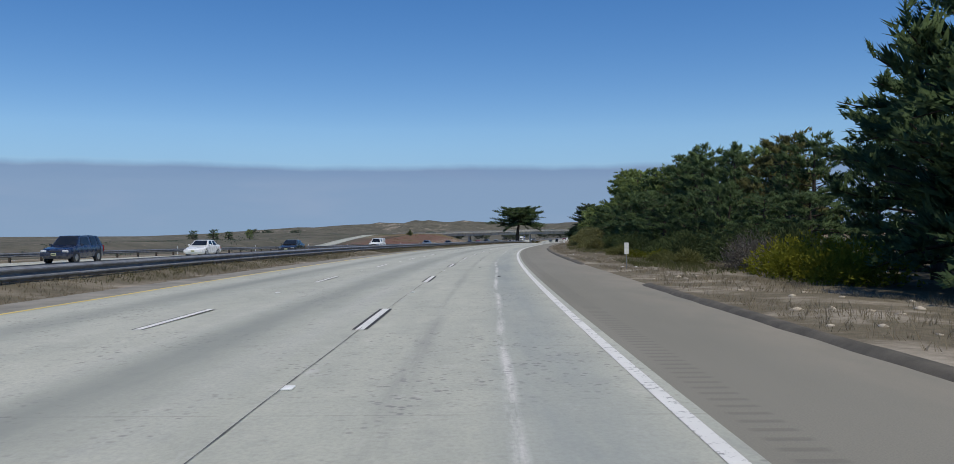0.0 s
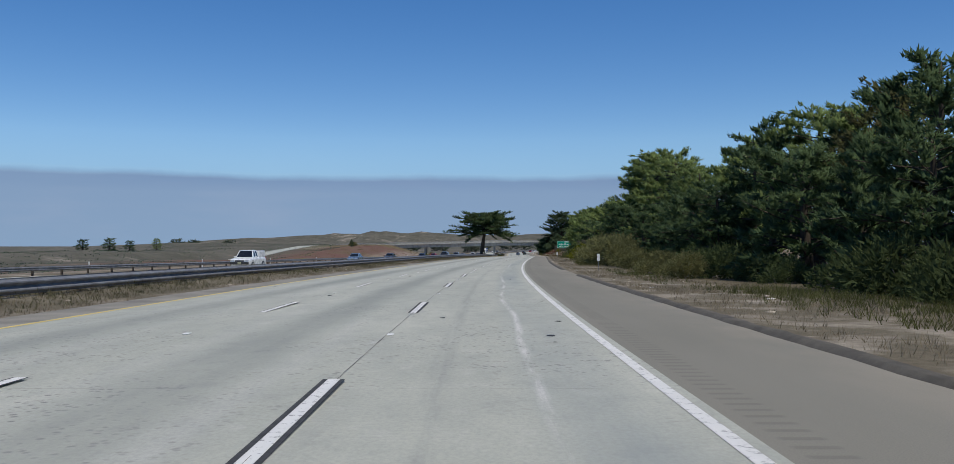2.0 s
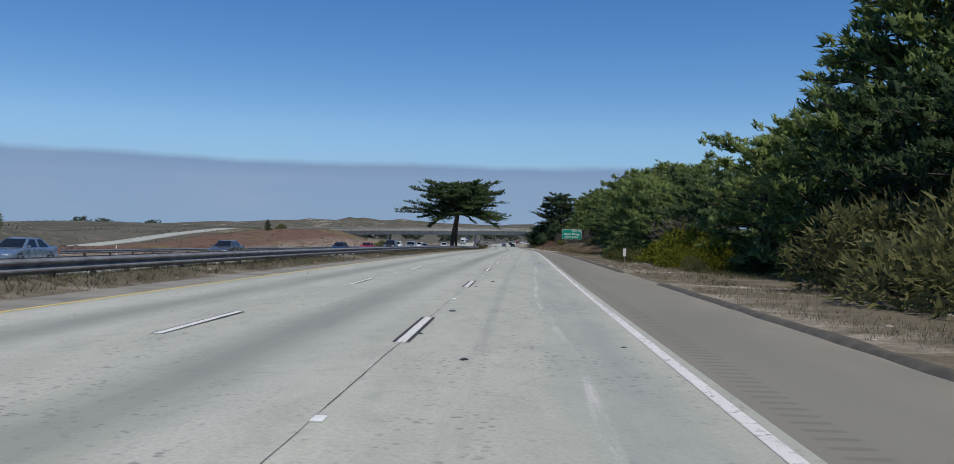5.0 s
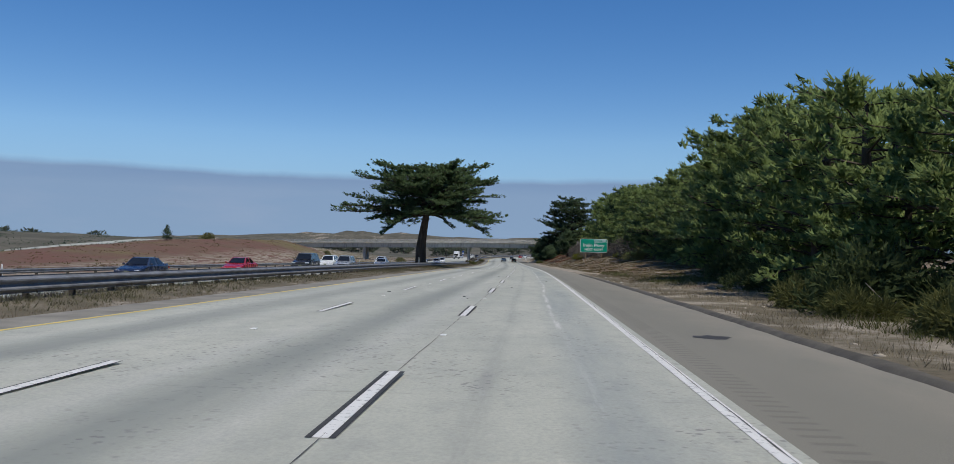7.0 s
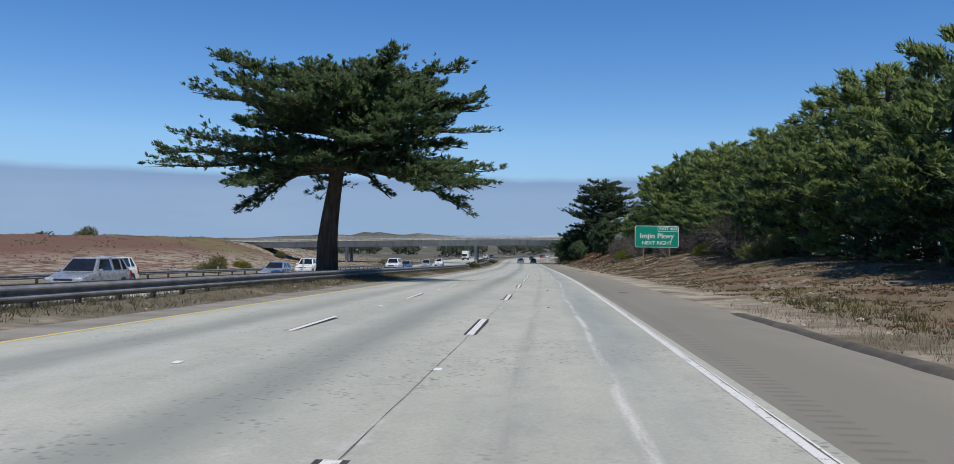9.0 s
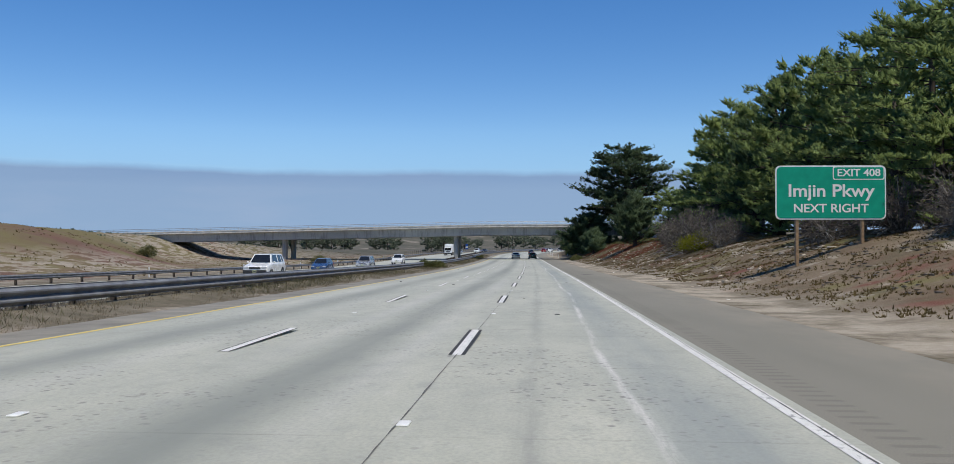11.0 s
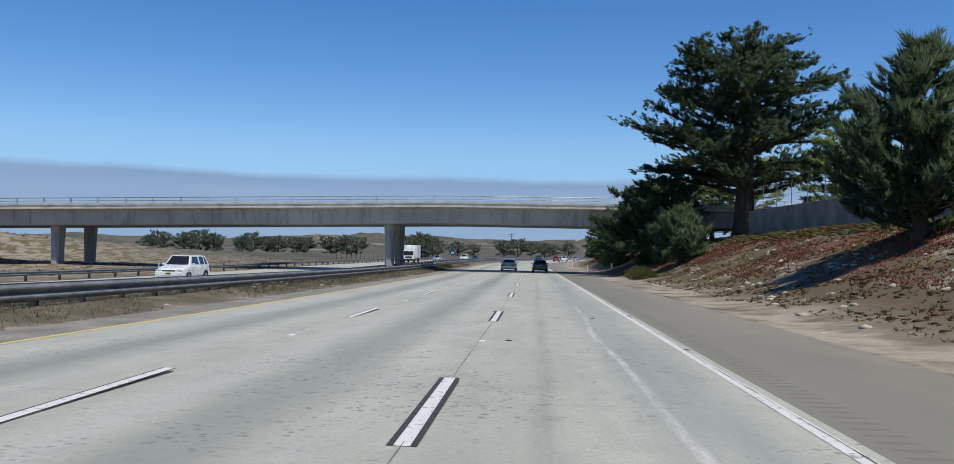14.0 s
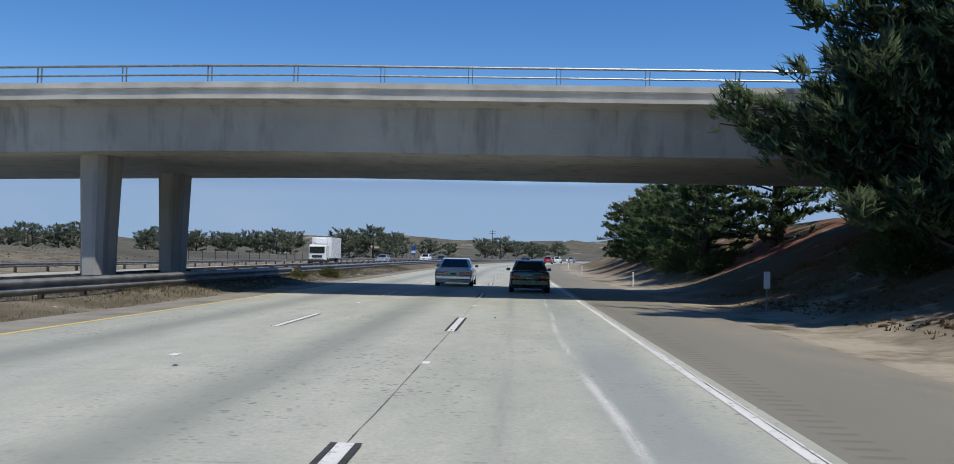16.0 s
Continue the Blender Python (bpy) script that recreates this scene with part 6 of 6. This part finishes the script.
def box_truck(m):
    t = thing("box_truck", "white box truck with refrigeration unit coming the other way", "truck", "oncoming traffic", m)
    for nm, c, sz, mt, bv in (("cargo_box", (0, -1.4, 2.15), (2.4, 5.4, 2.5), "paint_white", 0.04), ("cab", (0, 2.55, 1.5), (2.1, 1.9, 2.0), "paint_white", 0.16), ("chassis", (0, -0.3, 0.65), (0.9, 7.6, 0.3), "black_plastic", 0.02),
                              ("windscreen", (0, 3.5, 1.85), (1.8, 0.08, 0.75), "glass", 0.02), ("cooler_unit", (0, 1.45, 2.95), (1.5, 0.5, 0.7), "sign_white", 0.05), ("bumper", (0, 3.5, 0.6), (2.1, 0.2, 0.3), "black_plastic", 0.04),
                              ("grille", (0, 3.52, 1.1), (1.2, 0.06, 0.3), "black_plastic", 0.02)):
        bm = bmesh.new()
        add_box(bm, c, sz, bv)
        part(nm, bm, MAT[mt], t)
    for yv in (-2.6, 2.6):
        for sx in (-1, 1):
            bm = bmesh.new()
            bmesh.ops.create_cone(bm, cap_ends=True, segments=18, radius1=0.45, radius2=0.45, depth=0.3)
            part("wheel", bm, MAT["rubber"], t, m=Matrix.Translation((sx * 0.95, yv, 0.45)) @ Matrix.Rotation(radians(90), 4, "Y"))


box_truck(stand(614, -22.2, float(opp(614)), 180))
# ---------------------------------------------------------------- wall, fence, ramp, poles
def retaining_wall():
    t = thing("retaining_wall", "stained grey concrete retaining wall on top of the bank", "wall", kind="structure")
    ss = np.linspace(440, 523, 22)
    dd = np.interp(ss, [440, 505, 523], [23.5, 21.3, 19.6])
    v, f = [], []
    for s, d in zip(ss, dd):
        for o, z in ((0, 2.6), (0, 6.1), (0.32, 6.1), (0.32, 2.6)):
            v.append(tuple(at(s, d + o, z)))
    for i in range(len(ss) - 1):
        for k in range(4):
            a, b = i * 4 + k, i * 4 + (k + 1) % 4
            f.append((a, b, b + 4, a + 4))
    f.append((0, 1, 2, 3))
    f.append(tuple(len(v) - 4 + k for k in (3, 2, 1, 0)))
    part("wall_body", mesh_of("wall_body", v, f), MAT["wall"], t)
    fence = thing("chain_link_fence", "grey chain-link fence on steel posts above the wall", "fence")
    pb = bmesh.new()
    add_tube(pb, [(0, 0, 0), (0, 0, 1.75), (0.0, -0.16, 1.98)], [0.03, 0.03, 0.02], 6)
    pm = from_bm("fence_post", pb)
    pm.materials.append(MAT["steel"])
    posts = np.arange(442, 522, 3.0)
    for s in posts:
        part("fence_post", pm, None, fence, m=stand(s, float(np.interp(s, [440, 505, 523], [23.66, 21.46, 19.76])), 6.08))
    for z in (6.15, 7.0, 7.83):
        bm = bmesh.new()
        add_tube(bm, [at(s, float(np.interp(s, [440, 505, 523], [23.66, 21.46, 19.76])), z) for s in posts], [0.014] * len(posts), 4)
        part("fence_wire", bm, MAT["steel"], fence)


retaining_wall()


def ramp_road():
    """The slip road that climbs the left bank to the overpass."""
    s = np.linspace(332, 534, 50)
    d = np.interp(s, RAMP_S, RAMP_D)
    v, f, uv = [], [], []
    for a, b in zip(s, d):
        z = float(np.interp(a, RAMP_S, RAMP_Z)) + 0.14
        for o, dz in ((-2.9, 0), (2.9, 0), (3.3, -0.7), (-3.3, -0.7)):
            v.append(tuple(at(a, b + o, z + dz)))
            uv.append((b + o + 100, a))
    for i in range(len(s) - 1):
        for k in range(4):
            a, b = i * 4 + k, i * 4 + (k + 1) % 4
            f.append((a, b, b + 4, a + 4))
    ob = part("slip_road", mesh_of("slip_road", v, f, uv), MAT["concrete_road"])
    tagged(ob, "pale slip road climbing the bank to the bridge", "road", kind="structure")


ramp_road()


def utility_pole(s, d, h, arms):
    t = thing("utility_pole", "thin brown timber utility pole with cross-arm", "utility pole", "utility poles", on_ground(s, d))
    bm = bmesh.new()
    add_tube(bm, [(0, 0, -0.5), (0, 0, h)], [0.17, 0.11], 8)
    part("pole", bm, MAT["timber"], t)
    for k in range(arms):
        bm = bmesh.new()
        add_box(bm, (0, 0.12, h - 0.5 - k * 0.9), (2.4, 0.12, 0.14), 0.01)
        part("cross_arm", bm, MAT["timber"], t)


utility_pole(900, 7, 13, 0)
utility_pole(820, -33, 11, 2)
utility_pole(980, -95, 10, 1)

# fence of the far flats
fence = thing("field_fence", "low wire fence on thin posts beyond the oncoming lanes", "fence")
pb = bmesh.new()
add_tube(pb, [(0, 0, -0.3), (0, 0, 1.5)], [0.05, 0.045], 5)
pm = from_bm("fence_post", pb)
pm.materials.append(MAT["timber"])
for s in np.arange(600, 980, 4.0):
    part("fence_post", pm, None, fence, m=on_ground(s, -33.5))
for z in (0.6, 1.1, 1.45):
    bm = bmesh.new()
    pts = [at(s, -33.5, float(ground_height(s, -33.5)) + z) for s in np.arange(600, 980, 12.0)]
    add_tube(bm, pts, [0.012] * len(pts), 4)
    part("fence_wire", bm, MAT["steel"], fence)


# ---------------------------------------------------------------- ground cover
def tufts(name, label, category, n, s_range, d_range, blades, size, width, material, seed, keep=None, spread=0.6):
    """Many small tufts of blades strewn over the ground, as one sheet of growth."""
    rng = np.random.default_rng(seed)
    s = rng.uniform(*s_range, n)
    d = rng.uniform(*d_range, n)
    if keep is not None:
        ok = keep(s, d, rng.uniform(0, 1, n))
        s, d = s[ok], d[ok]
    base = at_np(s, d, ground_height(s, d))
    k = len(s)
    b = np.repeat(base, blades, 0) + rng.normal(0, 1, (k * blades, 3)) * np.array([size * 0.35, size * 0.35, 0])
    g = unit(np.c_[rng.normal(0, spread, (k * blades, 2)), np.ones(k * blades)])
    side = unit(np.c_[rng.normal(0, 1, (k * blades, 2)), np.zeros(k * blades)])
    ln = size * rng.uniform(0.5, 1.3, (k * blades, 1)) * np.repeat(rng.uniform(0.6, 1.5, (k, 1)), blades, 0)
    v = np.stack([b - side * width - [0, 0, 0.02], b + side * width - [0, 0, 0.02], b + g * ln], 1).reshape(-1, 3)
    f = np.arange(k * blades * 3).reshape(-1, 3)
    ob = part(name, mesh_of(name, v, f), MAT[material])
    tagged(ob, label, category, kind="stuff")


def patchy(scale, level):
    return lambda s, d, u: (np.sin(s * scale + 1.3 * np.sin(d * scale * 1.7)) + np.sin(d * scale * 2.3 + s * scale * 0.6) + 1.6 * u) > level


tufts("verge_grass", "dry straw-coloured grass on the roadside verge", "grass", 26000, (4, 320), (7.4, 13.5), 4, 0.16, 0.008, "dry_grass", 1, patchy(0.5, 0.4))
tufts("median_grass", "dry grass and weeds in the median strip", "grass", 40000, (8, 600), (-13.0, -8.7), 4, 0.13, 0.008, "dry_grass", 2, patchy(0.45, 0.1), 0.8)
tufts("median_weeds", "dull green weeds along the guard rail", "weeds", 26000, (8, 600), (-13.8, -9.5), 5, 0.2, 0.013, "weed_dull", 3, patchy(0.21, 0.3), 0.9)
tufts("median_scrub", "brown dead weeds behind the guard rail", "weeds", 14000, (8, 600), (-15.0, -11.0), 6, 0.24, 0.012, "shrub_grey", 4, patchy(0.33, 0.8))
tufts("verge_weeds", "green roadside weeds below the trees", "weeds", 14000, (30, 320), (9.5, 14.5), 7, 0.24, 0.013, "weed_green", 5, patchy(0.16, 1.4))
tufts("iceplant_mat", "rusty brown and green succulent mat covering the bank", "ground cover", 38000, (290, 545), (9.2, 21.5), 5, 0.1, 0.03, "iceplant", 6, patchy(1.1, 0.35), 1.3)
tufts("iceplant_red_mat", "red succulent mat high on the bank", "ground cover", 24000, (452, 530), (12.0, 21.5), 5, 0.1, 0.03, "iceplant_red", 7, patchy(0.37, 0.95), 1.3)
tufts("bank_scrub", "low brown scrub on the far bank", "scrub", 9000, (240, 640), (-64, -33.5), 5, 0.15, 0.05, "iceplant", 8, patchy(0.5, 1.1), 0.9)
tufts("dune_scrub", "dull olive scrub over the dunes", "scrub", 15000, (60, 640), (-190, -66), 6, 0.3, 0.09, "hazed_foliage", 9, patchy(0.12, 0.9), 0.9)


def lumps(name, label, n, s_range, d_range, size, material, seed, keep=None, high=0.45, category="outcrop"):
    """Flattened irregular lumps, half sunk in the ground."""
    rng = np.random.default_rng(seed)
    bm = bmesh.new()
    bmesh.ops.create_icosphere(bm, subdivisions=1, radius=1.0)
    base = np.array([v.co[:] for v in bm.verts])
    faces = np.array([[v.index for v in f.verts] for f in bm.faces])
    bm.free()
    vs, fs = [], []
    for i in range(n):
        s, d = rng.uniform(*s_range), rng.uniform(*d_range)
        while keep is not None and not keep(s, d, rng.uniform(0, 1)):
            s, d = rng.uniform(*s_range), rng.uniform(*d_range)
        k = size * rng.uniform(0.4, 1.5)
        q = base * (1 + rng.normal(0, 0.22, base.shape)) * np.array([k, k * rng.uniform(0.6, 1.6), k * high])
        c, sn = math.cos(i), math.sin(i)
        q = np.stack([q[:, 0] * c - q[:, 1] * sn, q[:, 0] * sn + q[:, 1] * c, q[:, 2]], -1)
        vs.append(q + np.array(at(s, d, float(ground_height(s, d)))))
        fs.append(faces + i * len(base))
    ob = part(name, mesh_of(name, np.concatenate(vs), np.concatenate(fs), None, True), MAT[material])
    tagged(ob, label, category, kind="stuff")


lumps("succulent_cushion", "low rusty and olive succulent cushions on the bank", 5200, (395, 545), (9.4, 21.0), 0.11, "cushion", 24, patchy(1.1, 0.5), 0.3, "ground cover")
lumps("succulent_cushion", "low brown succulent cushions on the bank", 1400, (290, 400), (10.5, 20.0), 0.1, "shrub_grey", 25, patchy(1.1, 0.9), 0.32, "ground cover")
lumps("succulent_cushion", "yellow-green succulent cushions below the wall", 900, (476, 530), (17.0, 20.6), 0.2, "weed_green", 26, None, 0.35, "ground cover")
lumps("sand_outcrop", "pale sand and crusts breaking through the succulent mat", 320, (395, 508), (8.8, 16.5), 0.15, "sandstone", 21, None, 0.4)
lumps("verge_stone", "pale stones and crusts on the sandy verge", 200, (10, 330), (7.4, 12), 0.09, "sandstone", 22)
lumps("median_stone", "pale clods in the median", 160, (10, 580), (-14.5, -9.2), 0.1, "sandstone", 23)


# scraps on the road and verge
def scrap(name, label, s, d, size, material, seed, z=0.0):
    rng = np.random.default_rng(seed)
    bm = bmesh.new()
    bmesh.ops.create_icosphere(bm, subdivisions=1, radius=size)
    for v in bm.verts:
        v.co = Vector((v.co.x * rng.uniform(0.5, 1.5), v.co.y * rng.uniform(0.6, 1.6), max(v.co.z * rng.uniform(0.1, 0.45), -0.003)))
    part_ob = part(name, bm, MAT[material], m=stand(s, d, z, seed * 40.0))
    tagged(part_ob, label, "litter", "scraps on the road")


scrap_rng = random.Random(5)
for i in range(70):
    scrap("tyre_scrap", "small dark scrap of rubber on the concrete", scrap_rng.uniform(6, 540), scrap_rng.choice((-6.9, -4.1, -3.2, -0.4, 0.35, 1.2, 2.9, 3.2)) + scrap_rng.uniform(-0.5, 0.5), scrap_rng.uniform(0.03, 0.08), "black_plastic", i, 0.003)
for i in range(34):
    s, d = scrap_rng.uniform(8, 520), scrap_rng.uniform(7.6, 11.5)
    scrap("litter_scrap", "pale scrap of litter on the verge", s, d, scrap_rng.uniform(0.05, 0.12), "litter", 100 + i, float(ground_height(s, d)) + 0.02)
for s, d, w, l in ((243.5, 5.2, 0.42, 0.4), (421, 5.1, 0.5, 0.45), (152, 5.3, 0.25, 0.5), (330, 5.0, 0.25, 0.45)):
    bm = bmesh.new()
    bmesh.ops.create_circle(bm, cap_ends=True, segments=14, radius=1.0)
    for v in bm.verts:
        v.co = Vector((v.co.x * w * scrap_rng.uniform(0.7, 1.2), v.co.y * l * scrap_rng.uniform(0.7, 1.2), 0))
    tagged(part("asphalt_patch", bm, MAT["tar"], m=stand(s, d, 0.0)), "dark patch of fresh tar on the shoulder", "patch", kind="structure")
